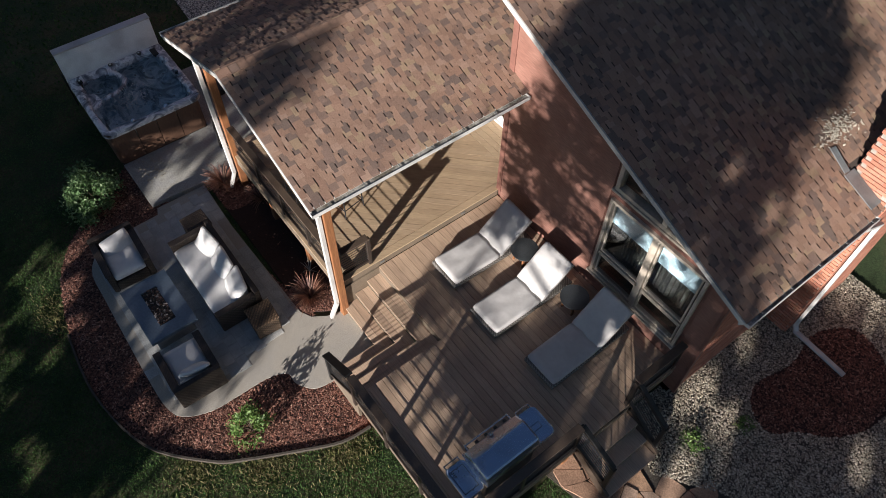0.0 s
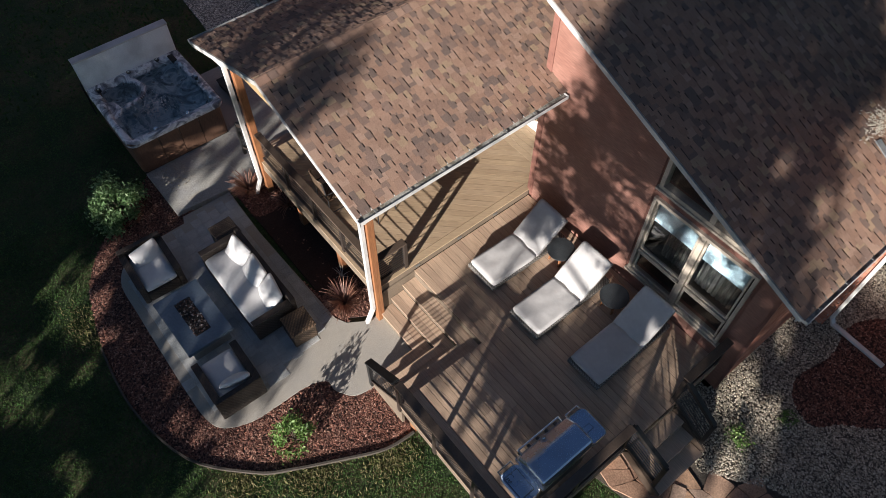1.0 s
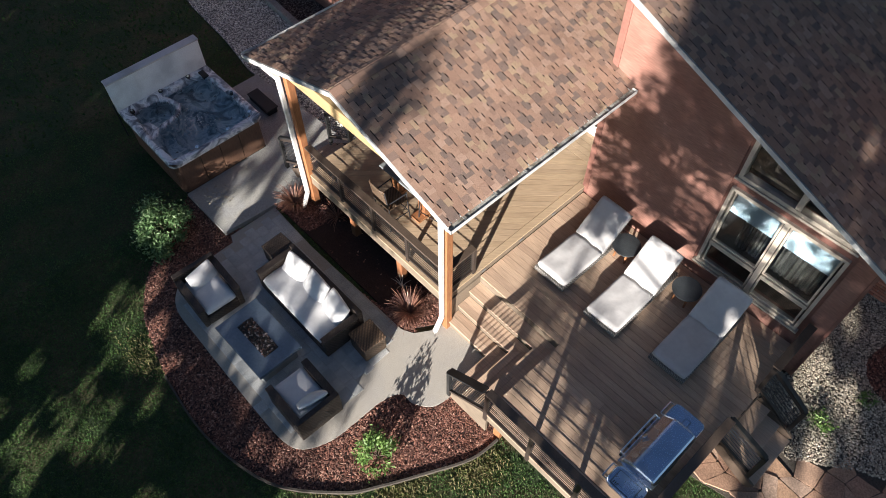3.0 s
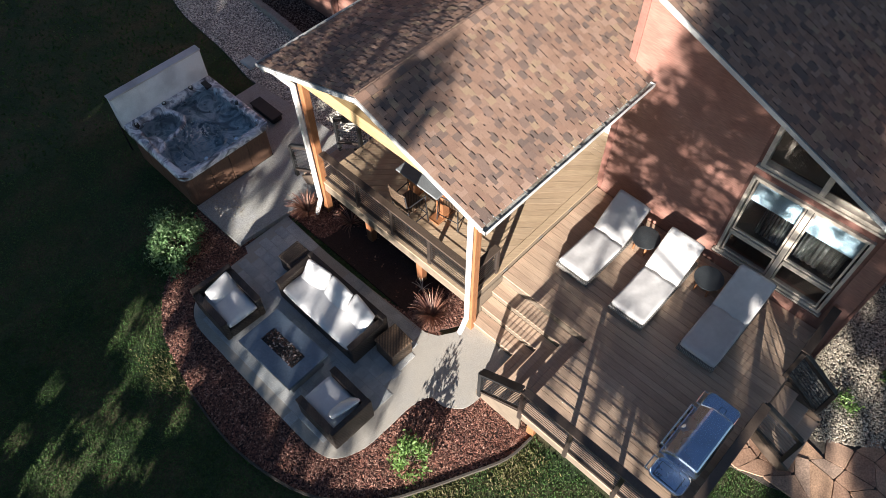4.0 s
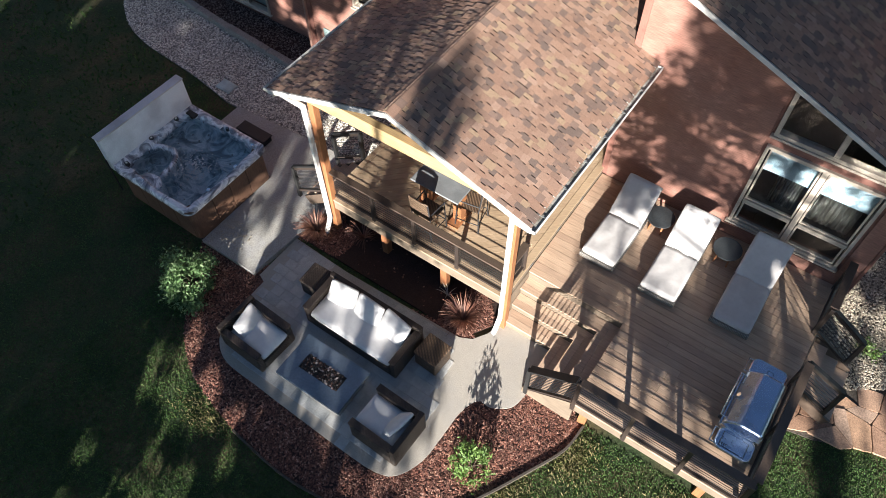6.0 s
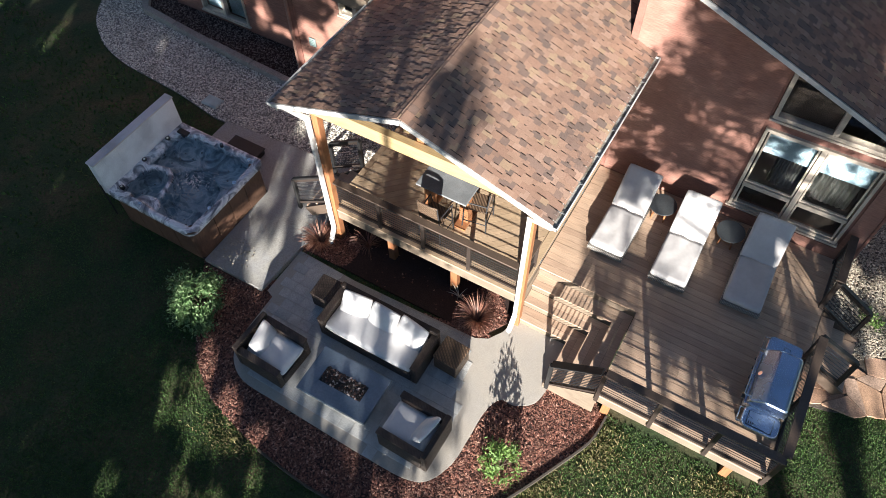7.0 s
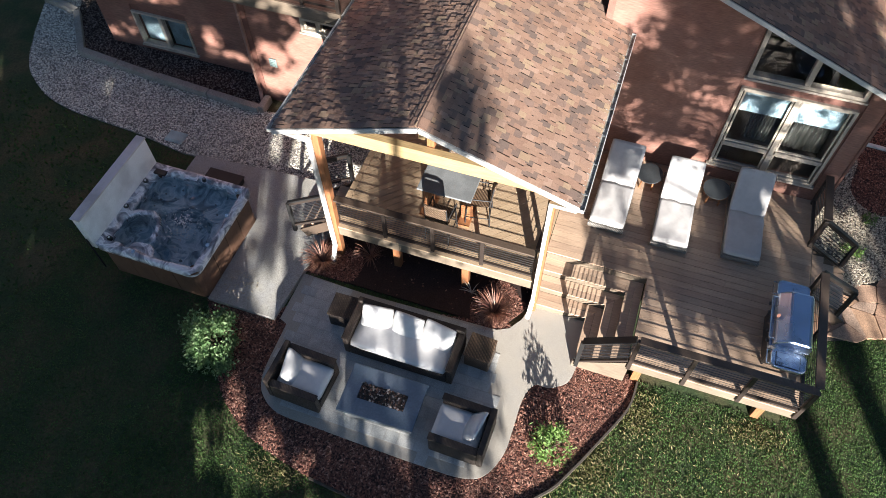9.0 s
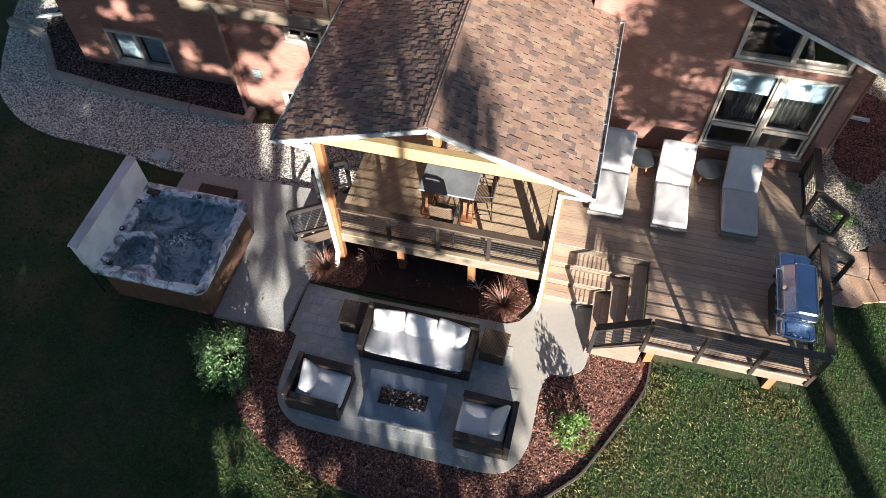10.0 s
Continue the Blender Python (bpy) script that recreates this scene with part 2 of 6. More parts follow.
m_leaf = material("tree_leaf", (0.06, 0.1, 0.03), 0.6, 0.2, 1, 10, 0, island=True, thin=0.2,
                  palette=[(0.05, 0.085, 0.025), (0.07, 0.115, 0.035), (0.045, 0.075, 0.025), (0.085, 0.12, 0.04)])
m_shrub = material("shrub_leaf", (0.09, 0.16, 0.05), 0.5, 0.15, 2, 10, 0, island=True, thin=0.25,
                   palette=[(0.09, 0.17, 0.065), (0.12, 0.215, 0.085), (0.065, 0.125, 0.045), (0.20, 0.29, 0.14), (0.10, 0.185, 0.07)])
m_lime = material("lime_shrub_leaf", (0.117, 0.195, 0.040), 0.5, 0.15, 2, 10, 0, island=True, thin=0.25,
                  palette=[(0.101, 0.187, 0.040), (0.133, 0.226, 0.052), (0.078, 0.148, 0.032), (0.164, 0.250, 0.072)])
m_red_blade = material("red_grass_blade", (0.2, 0.09, 0.06), 0.5, 0.2, 2, 10, 0, island=True,
                       palette=[(0.17, 0.07, 0.05), (0.225, 0.105, 0.07), (0.12, 0.05, 0.038), (0.28, 0.145, 0.095)])
m_pale_blade = material("pale_blade", (0.5, 0.45, 0.36), 0.6, 0.1, bump=0)
m_timber = material("weathered_edging", (0.36, 0.335, 0.30), 0.9, 0.25, 3, 40, 0.2)
m_plastic = material("grey_green_lid", (0.52, 0.66, 0.65), 0.5, 0.08)


# ---- mesh helpers ----
def mesh_of(name, bm):
    me = bpy.data.meshes.new(name)
    bm.to_mesh(me)
    bm.free()
    return me


def part(name, bm, mat, parent, label="", smooth=False):
    """One mesh object under a thing or under a part."""
    me = mesh_of(name, bm) if isinstance(bm, bmesh.types.BMesh) else bm
    if not me.materials:
        me.materials.append(mat)
    if smooth:
        for p in me.polygons:
            p.use_smooth = True
    ob = new(name, me)
    if parent is not None:
        ob.parent = parent
    if label:
        tagged(ob, label)
    return ob


def thing(name, label, category, group="", kind="", at=None):
    ob = new(name)
    ob.empty_display_size = 0.1
    if at is not None:
        ob.matrix_basis = at
    return tagged(ob, label, category, group, kind)


def box(bm, x0, x1, y0, y1, z0, z1, bevel=0.0, m=None):
    geo = bmesh.ops.create_cube(bm, size=1.0)
    vs = geo["verts"]
    for v in vs:
        v.co = Vector(((x0 + x1) / 2 + v.co.x * (x1 - x0), (y0 + y1) / 2 + v.co.y * (y1 - y0), (z0 + z1) / 2 + v.co.z * (z1 - z0)))
    if bevel:
        es = list({e for v in vs for e in v.link_edges})
        out = bmesh.ops.bevel(bm, geom=es, offset=bevel, segments=2, affect="EDGES", profile=0.5)
        vs = list({v for f in out["faces"] for v in f.verts} | {v for v in vs if v.is_valid})
    if m is not None:
        bmesh.ops.transform(bm, matrix=m, verts=vs)
    return vs


def boxed(*a, **k):
    bm = bmesh.new()
    box(bm, *a, **k)
    return bm


def beam(bm, p0, p1, w, h, bevel=0.0):
    """A bar from p0 to p1, w wide across and h high."""
    p0, p1 = Vector(p0), Vector(p1)
    d = p1 - p0
    x = d.normalized()
    side = Vector((0, 0, 1)).cross(x) if abs(x.z) < 0.98 else Vector((0, 1, 0))
    side.normalize()
    up = x.cross(side)
    m = Matrix((x, side, up)).transposed().to_4x4()
    m.translation = (p0 + p1) / 2
    L = d.length / 2
    return box(bm, -L, L, -w / 2, w / 2, -h / 2, h / 2, bevel, m)


def beamed(*a, **k):
    bm = bmesh.new()
    beam(bm, *a, **k)
    return bm


def rod(bm, p0, p1, r0, r1=None, seg=10):
    p0, p1 = Vector(p0), Vector(p1)
    d = p1 - p0
    m = d.to_track_quat("Z", "Y").to_matrix().to_4x4()
    m.translation = (p0 + p1) / 2
    return bmesh.ops.create_cone(bm, cap_ends=True, segments=seg, radius1=r0, radius2=r0 if r1 is None else r1, depth=d.length, matrix=m)["verts"]


def tube(bm, pts, r, seg=8):
    for a, b in zip(pts, pts[1:]):
        rod(bm, a, b, r, r, seg)
    for p in pts[1:-1]:
        bmesh.ops.create_uvsphere(bm, u_segments=seg, v_segments=6, radius=r, matrix=Matrix.Translation(p))


def prism(bm, outline, z0, z1, m=None):
    """A slab of the outline (x, y) between two heights."""
    low = [bm.verts.new((x, y, z0)) for x, y in outline]
    top = [bm.verts.new((x, y, z1)) for x, y in outline]
    bm.faces.new(top)
    bm.faces.new(low[::-1])
    k = len(outline)
    for i in range(k):
        bm.faces.new((low[i], low[(i + 1) % k], top[(i + 1) % k], top[i]))
    if m is not None:
        bmesh.ops.transform(bm, matrix=m, verts=low + top)
    return low + top


def prism_xz(bm, outline, y0, y1):
    """A slab of the outline (x, z) between two y."""
    a = [bm.verts.new((x, y0, z)) for x, z in outline]
    b = [bm.verts.new((x, y1, z)) for x, z in outline]
    bm.faces.new(a)
    bm.faces.new(b[::-1])
    k = len(outline)
    for i in range(k):
        bm.faces.new((a[i], b[i], b[(i + 1) % k], a[(i + 1) % k]))
    bmesh.ops.recalc_face_normals(bm, faces=bm.faces[:])


def curve(points, steps=6, closed=True):
    """A smooth line through the points."""
    n = len(points)
    out = []
    for i in range(n if closed else n - 1):
        p = [Vector(points[(i + k) % n] if closed else points[min(max(i + k, 0), n - 1)]) for k in (-1, 0, 1, 2)]
        for s in range(steps):
            t = s / steps
            out.append(tuple(0.5 * (2 * p[1] + (p[2] - p[0]) * t + (2 * p[0] - 5 * p[1] + 4 * p[2] - p[3]) * t * t
                                    + (3 * p[1] - p[0] - 3 * p[2] + p[3]) * t ** 3)))
    if not closed:
        out.append(tuple(points[-1]))
    return out


def inside(x, y, poly):
    hit = np.zeros(np.shape(x), bool)
    for (x0, y0), (x1, y1) in zip(poly, poly[1:] + poly[:1]):
        if y0 != y1:
            hit ^= ((y0 > y) != (y1 > y)) & (x < (x1 - x0) * (y - y0) / (y1 - y0) + x0)
    return hit


def scattered(rng, count, x0, x1, y0, y1, keep, avoid=()):
    x, y = rng.uniform(x0, x1, count), rng.uniform(y0, y1, count)
    ok = inside(x, y, keep) if keep else np.ones(count, bool)
    for poly in avoid:
        ok &= ~inside(x, y, poly)
    return x[ok], y[ok]


def soup(name, verts, faces, mat):
    me = bpy.data.meshes.new(name)
    me.from_pydata(verts, [], faces)
    me.materials.append(mat)
    return me


def lumps(name, rng, x, y, z, size, mat, flat=0.6, long=1.0):
    """Many small eight-sided stones or chips at the places given."""
    n = len(x)
    base = np.array([(1, 0, 0), (-1, 0, 0), (0, 1, 0), (0, -1, 0), (0, 0, 1), (0, 0, -1)], float)
    tri = np.array([(0, 2, 4), (2, 1, 4), (1, 3, 4), (3, 0, 4), (2, 0, 5), (1, 2, 5), (3, 1, 5), (0, 3, 5)])
    s = size * rng.uniform(0.6, 1.4, (n, 1, 1))
    v = base[None] * rng.uniform(0.75, 1.25, (n, 6, 1)) * s * np.array([long, 1, flat])
    a, tilt = rng.uniform(0, 2 * np.pi, n), rng.normal(0, 0.35, n)
    c, sn, ct, st = np.cos(a), np.sin(a), np.cos(tilt), np.sin(tilt)
    vx, vz = v[..., 0] * ct[:, None] - v[..., 2] * st[:, None], v[..., 0] * st[:, None] + v[..., 2] * ct[:, None]
    px = vx * c[:, None] - v[..., 1] * sn[:, None] + x[:, None]
    py = vx * sn[:, None] + v[..., 1] * c[:, None] + y[:, None]
    pz = vz + np.broadcast_to(z, (n,))[:, None]
    verts = np.stack([px, py, pz], -1).reshape(-1, 3)
    faces = (tri[None] + 6 * np.arange(n)[:, None, None]).reshape(-1, 3)
    return soup(name, verts.tolist(), faces.tolist(), mat)


def blades(name, rng, x, y, z, height, width, mat, lean=0.5):
    """Many narrow upright blades, each of two triangles bent over."""
    n = len(x)
    a = rng.uniform(0, 2 * np.pi, n)
    h = height * rng.uniform(0.5, 1.3, n)
    ln = h * rng.uniform(0.1, lean * 2, n)
    dx, dy = np.cos(a), np.sin(a)
    w = width * rng.uniform(0.7, 1.3, n)
    zz = np.broadcast_to(z, (n,))
    p0 = np.stack([x - dy * w, y + dx * w, zz], -1)
    p1 = np.stack([x + dy * w, y - dx * w, zz], -1)
    p2 = np.stack([x + dx * ln * 0.4 + dy * w * 0.7, y + dy * ln * 0.4 - dx * w * 0.7, zz + h * 0.7], -1)
    p3 = np.stack([x + dx * ln, y + dy * ln, zz + h], -1)
    verts = np.stack([p0, p1, p2, p3], 1).reshape(-1, 3)
    k = 4 * np.arange(n)[:, None]
    faces = np.stack([k + [0, 1, 2], k + [0, 2, 3]], 1).reshape(-1, 3)
    return soup(name, verts.tolist(), faces.tolist(), mat)


def leaves(name, rng, centres, size, mat, flat=0.35):
    """Leaf quads at the centres, each turned at random."""
    n = len(centres)
    nrm = rng.normal(0, 1, (n, 3)) * np.array([1, 1, 1]) + np.array([0, 0, flat])
    nrm /= np.linalg.norm(nrm, axis=1, keepdims=True)
    t = np.cross(nrm, rng.normal(0, 1, (n, 3)))
    t /= np.linalg.norm(t, axis=1, keepdims=True) + 1e-9
    b = np.cross(nrm, t)
    s = size * rng.uniform(0.6, 1.3, (n, 1))
    c = np.asarray(centres)
    quad = np.stack([c - t * s, c - b * s * 0.45 + nrm * s * 0.12, c + t * s, c + b * s * 0.45 + nrm * s * 0.12], 1)
    k = 4 * np.arange(n)[:, None]
    return soup(name, quad.reshape(-1, 3).tolist(), (k + [0, 1, 2, 3]).tolist(), mat)

# ---- ground ----
rng = np.random.default_rng(7)
PATIO = [(-4.42, -0.63), (-3.08, -0.68), (-0.46, -0.61), (-0.24, -0.50), (-0.07, -0.24), (0.0, 0.05), (0.02, 0.14), (1.10, 0.14), (1.12, -0.90)] + \
    curve([(1.12, -0.92), (1.04, -1.22), (0.76, -1.42), (0.50, -1.45), (0.37, -1.80), (0.36, -2.33), (0.33, -2.85), (0.13, -3.28), (-0.20, -3.44),
           (-0.84, -3.47), (-1.83, -3.46), (-2.85, -3.44), (-3.62, -3.41), (-4.02, -3.19), (-4.19, -2.88), (-4.23, -2.5), (-4.25, -1.77)], 5, False) + [(-4.42, -1.70)]
SLAB = [(-8.0, -1.70), (-6.0, -1.72), (-5.9, -1.78), (-4.50, -1.77), (-4.42, -0.6), (-4.30, 0.4), (-4.30, 1.62), (-6.2, 1.52), (-8.0, 1.40)]
BED_FRONT = curve([(-5.95, -1.75), (-5.45, -2.5), (-5.0, -3.08), (-4.58, -3.53), (-4.0, -3.90), (-3.43, -4.08), (-2.57, -4.25), (-1.2, -4.32), (0.2, -4.0),
                   (1.10, -3.26), (1.44, -2.77), (1.83, -2.02), (2.14, -1.36), (2.20, -0.80)], 4, False) + [(1.2, -0.2), (-4.0, -1.0), (-4.6, -1.6)]
BED_PORCH = [(-4.42, -0.55), (-0.40, -0.55), (0.02, 0.15), (0.02, 1.6), (-4.28, 1.6), (-4.28, 0.4)]
GRAVEL = curve([(-15.2, 6.2), (-14.7, 4.9), (-13.7, 2.94), (-12.7, 2.10), (-11.7, 1.77), (-10.65, 1.67), (-9.7, 1.60), (-8.4, 1.40)], 5, False) + \
    [(-6.2, 1.50), (-4.30, 1.60), (-4.30, 3.55), (-7.35, 3.15), (-8.8, 3.22), (-10.8, 3.36), (-12.45, 3.48), (-13.55, 4.8), (-13.8, 5.3), (-13.9, 6.2)]
BED_BACK = [(-7.35, 3.15), (-8.8, 3.22), (-10.8, 3.36), (-12.45, 3.48), (-13.55, 4.8), (-13.8, 5.3), (-13.6, 6.6), (-11.95, 6.6), (-11.95, 4.3), (-7.35, 4.3)]
FLAGS = [(4.55, 1.0), (5.5, 1.2), (6.5, 1.62), (8.4, 2.5), (8.4, 3.95), (6.65, 3.1), (5.7, 2.42), (5.3, 2.6), (4.9, 2.9), (4.55, 2.9)]
# mulched side bed whose dark patch also stands for shade on the river rock
BED_SIDE_SHADE = curve([(5.72, 5.05), (6.02, 4.62), (6.45, 4.55), (6.72, 4.95), (7.15, 5.35), (7.45, 6.1), (7.3, 7.0), (6.3, 7.5), (5.75, 6.9), (5.85, 5.9)], 4)
RIVER = [(4.70, 2.9), (5.3, 2.6), (5.7, 2.42), (6.65, 3.1), (8.4, 3.95), (9.8, 4.6), (9.8, 8.5), (5.0, 8.5), (4.85, 3.7), (4.70, 3.7)]

bm = bmesh.new()
bmesh.ops.create_grid(bm, x_segments=60, y_segments=60, size=1.0)
for v in bm.verts:
    r = max(abs(v.co.x), abs(v.co.y))
    v.co.x, v.co.y = (math.copysign(abs(v.co.x) ** 3 * 900, v.co.x), math.copysign(abs(v.co.y) ** 3 * 900, v.co.y))
    v.co.z = -0.05
tagged(part("ground", bm, m_lawn, None), "dark garden soil under the lawn", "ground", kind="structure")

keep_out = [PATIO, SLAB, BED_FRONT, BED_PORCH, GRAVEL, FLAGS, RIVER, BED_BACK]
gx, gy = scattered(rng, 430000, -9.5, 8.6, -8.2, 2.2, None, keep_out)
ok = ~((gx > 1.9) & (gx < 4.7) & (gy > -0.75)) & ~((gx > -4.3) & (gx < 1.9) & (gy > -0.5))
far = (gx < -6.0) & (rng.uniform(0, 1, len(gx)) < 0.45)
gx, gy = gx[ok & ~far], gy[ok & ~far]
tagged(part("lawn", blades("lawn", rng, gx, gy, -0.05, 0.022, 0.0088, m_grass, 0.9), m_grass, None),
       "mown green lawn with a few dry patches", "grass", kind="stuff")

ox, oy = scattered(rng, 90000, -22, 18, -20, 2.2, None, [GRAVEL])
ok = (ox < -9.5) | (ox > 8.6) | (oy < -8.2)
tagged(part("outer_lawn", blades("outer_lawn", rng, ox[ok], oy[ok], -0.05, 0.05, 0.022, m_grass, 0.9), m_grass, None),
       "rougher shaded grass farther out in the garden", "grass", kind="stuff")


def slab(name, outline, z0, z1, mat, label, category, kind="structure"):
    b = bmesh.new()
    prism(b, outline, z0, z1)
    bmesh.ops.triangulate(b, faces=[f for f in b.faces if len(f.verts) > 4])
    return tagged(part(name, b, mat, None), label, category, kind=kind)


patio = slab("patio", PATIO, -0.12, -0.004, m_concrete, "pale tan concrete patio and curved garden path", "patio")
tub_slab = slab("pavement", SLAB, -0.12, 0.075, m_slab, "wet grey concrete slab under the hot tub", "pavement")
slab("bed_front", BED_FRONT, -0.12, -0.022, m_soil, "dark soil of the mulched bed round the patio", "garden bed")
slab("bed_porch", BED_PORCH, -0.12, -0.012, m_soil, "dark soil of the bed under the porch", "garden bed")
slab("bed_back", BED_BACK, -0.12, 0.02, m_soil, "dark shaded bed along the house wall", "garden bed")
slab("gravel_ground", GRAVEL, -0.12, -0.005, m_gravel_bed, "grey gravel ground beside the house", "gravel")
slab("bed_side", BED_SIDE_SHADE, -0.10, -0.008, m_soil, "dark soil of the side bed, also standing for shade on the rock", "garden bed")
slab("river_rock_ground", RIVER, -0.12, -0.015, m_river_bed, "dark ground under pale river rock", "gravel")
flag_path = slab("path", FLAGS, -0.12, -0.03, m_river_bed, "red-brown flagstone path beside the deck", "path")

cx, cy = scattered(rng, 78000, -6, 2.3, -4.4, -0.2, BED_FRONT, [PATIO])
tagged(part("mulch", lumps("mulch", rng, cx, cy, -0.018, 0.0125, m_chip, 0.4, 2.4), m_chip, None), "red-brown shredded bark mulch", "mulch", kind="stuff")
cx, cy = scattered(rng, 30000, -4.4, 0.1, -0.6, 1.6, BED_PORCH, [])
close = np.minimum(np.hypot(cx + 0.55, cy + 0.2), np.hypot(cx + 4.1, cy + 0.2))
ok = (close < 0.62 + 0.1 * np.sin(7 * cx)) | (rng.uniform(0, 1, len(cx)) < 0.006)
cx, cy = cx[ok], cy[ok]
tagged(part("mulch", lumps("mulch_porch", rng, cx, cy, -0.008, 0.014, m_chip, 0.4, 2.0), m_chip, None), "red-brown bark mulch round the tufts beside the porch", "mulch", kind="stuff")
cx, cy = scattered(rng, 18000, -13.9, -7.3, 3.1, 6.6, BED_BACK, [])
tagged(part("mulch", lumps("mulch_back", rng, cx, cy, 0.025, 0.018, m_dark_gravel, 0.6, 1.2), m_dark_gravel, None), "dark fine gravel in the bed by the wall", "gravel", kind="stuff")
cx, cy = scattered(rng, 90000, -15.2, -4.2, 1.2, 6.2, GRAVEL, [])
tagged(part("gravel", lumps("gravel", rng, cx, cy, 0.0, 0.020, m_pebble, 0.6), m_pebble, None), "grey crushed gravel", "gravel", kind="stuff")
cx, cy = scattered(rng, 78000, 4.6, 9.8, 2.2, 8.5, RIVER, [BED_SIDE_SHADE])
tagged(part("river_rock", lumps("river_rock", rng, cx, cy, -0.005, 0.017, m_river, 0.7, 1.2), m_river, None), "pale tan rounded river rock", "gravel", kind="stuff")

cx, cy = scattered(rng, 12000, 5.2, 7.4, 4.2, 7.5, BED_SIDE_SHADE, [])
tagged(part("mulch", lumps("mulch_side_shade", rng, cx, cy, -0.004, 0.014, m_chip, 0.4, 2.2), m_chip, None), "red-brown bark mulch beside the house, also standing for shade", "mulch", kind="stuff")

# dry grass along the edge of the bed and under the deck edge
dx_ = np.concatenate([rng.normal(a, s, n) for a, s, n in ((1.72, 0.22, 1500), (2.35, 0.2, 1300), (1.15, 0.25, 900), (4.3, 0.3, 700), (3.2, 0.9, 700), (-3.2, 0.35, 700))])
dy_ = np.concatenate([rng.normal(a, s, n) for a, s, n in ((-2.55, 0.25, 1500), (-1.35, 0.28, 1300), (-3.55, 0.2, 900), (-1.1, 0.15, 700), (-2.4, 0.6, 700), (-4.35, 0.15, 700))])
ok = ~inside(dx_, dy_, BED_FRONT) & ~inside(dx_, dy_, PATIO) & (dy_ < -0.9)
tagged(part("dry_grass", blades("dry_grass", rng, dx_[ok], dy_[ok], -0.05, 0.042, 0.008, m_dry, 0.9), m_dry, None), "straw-coloured dry grass at the lawn's edge", "grass", kind="stuff")

# lawn edging along the bed
edge = curve([(-2.6, -4.27), (-1.2, -4.34), (0.2, -4.02), (1.12, -3.27), (1.46, -2.77), (1.85, -2.02), (2.16, -1.36), (2.22, -0.82)], 5, False)
bm = bmesh.new()
for a, b in zip(edge, edge[1:]):
    beam(bm, (*a, -0.01), (*b, -0.01), 0.035, 0.09)
tagged(part("edging", bm, m_strip, None), "dark brown edging strip between mulch and lawn", "edging", kind="structure")
# timbers between gravel and back bed
timbers = thing("timber_edging", "weathered grey landscape timbers along the gravel", "edging", kind="structure")
tl = [(-7.35, 3.12), (-8.75, 3.2), (-10.2, 3.28), (-11.4, 3.4), (-12.5, 3.50), (-13.58, 4.82), (-14.75, 5.05)]
for i, (a, b) in enumerate(zip(tl, tl[1:])):
    part("timber", beamed((*a, 0.05), (a[0] * 0.02 + b[0] * 0.98, a[1] * 0.02 + b[1] * 0.98, 0.05 + 0.03 * (i % 2)), 0.17, 0.22, 0.018), m_timber, timbers)
part("timber", beamed((-7.30, 3.10, 0.06), (-7.30, 3.52, 0.06), 0.15, 0.22, 0.018), m_timber, timbers)

# ---- porch and deck levels ----
DECK_Z, PORCH_Z = 0.74, 0.925
SLOPE = 0.3394                      # porch roof
RIDGE_X, RIDGE_Z, EAVE_R, EAVE_L, ROOF_Y = -1.957, 4.60, 0.42, -4.38, -0.33
WALL_Y = 3.80

deck = thing("deck", "brown composite sun deck with board floor", "deck", kind="structure")
porch = thing("porch_floor", "tan composite porch floor with diagonal boards", "porch", kind="structure")
# rim and joists
bm = bmesh.new()
box(bm, 1.97, 4.74, -0.86, -0.82, 0.47, 0.712)
box(bm, 4.70, 4.74, -0.82, 3.78, 0.47, 0.712)
part("fascia", bm, m_fascia, deck, "tan fascia board")
bm = bmesh.new()
for k in range(10):
    x = 0.1 + 0.5 * k
    box(bm, x, x + 0.05, 0.95 if x < 1.95 else -0.81, 3.78, 0.5, 0.706)
part("joists", bm, m_fascia, deck)
bm = bmesh.new()
box(bm, -4.02, 0.02, 0.06, 0.10, 0.66, 0.893)
box(bm, -0.02, 0.02, 0.104, 3.78, 0.745, 0.893)
box(bm, -4.02, -3.98, 0.104, 3.78, 0.66, 0.893)
part("fascia", bm, m_fascia, porch, "tan fascia board")
for y in (1.0, 2.0, 2.9):
    part("step_light", boxed(0.022, 0.034, y - 0.05, y + 0.05, 0.80, 0.84, 0.004), m_flash, porch, "small step light")
# deck supports
for x, y, z1 in ((2.15, -0.72, 0.46), (4.25, -0.72, 0.46), (4.62, 1.4, 0.46)):
    tagged(part("deck_post", boxed(x - 0.07, x + 0.07, y - 0.07, y + 0.07, -0.08, z1, 0.008), m_cedar, deck), "cedar support post")
for x in (-2.73, -1.33):
    part("porch_support", boxed(x - 0.07, x + 0.07, 0.12, 0.26, -0.08, 0.65, 0.008), m_cedar, porch, "cedar support post")


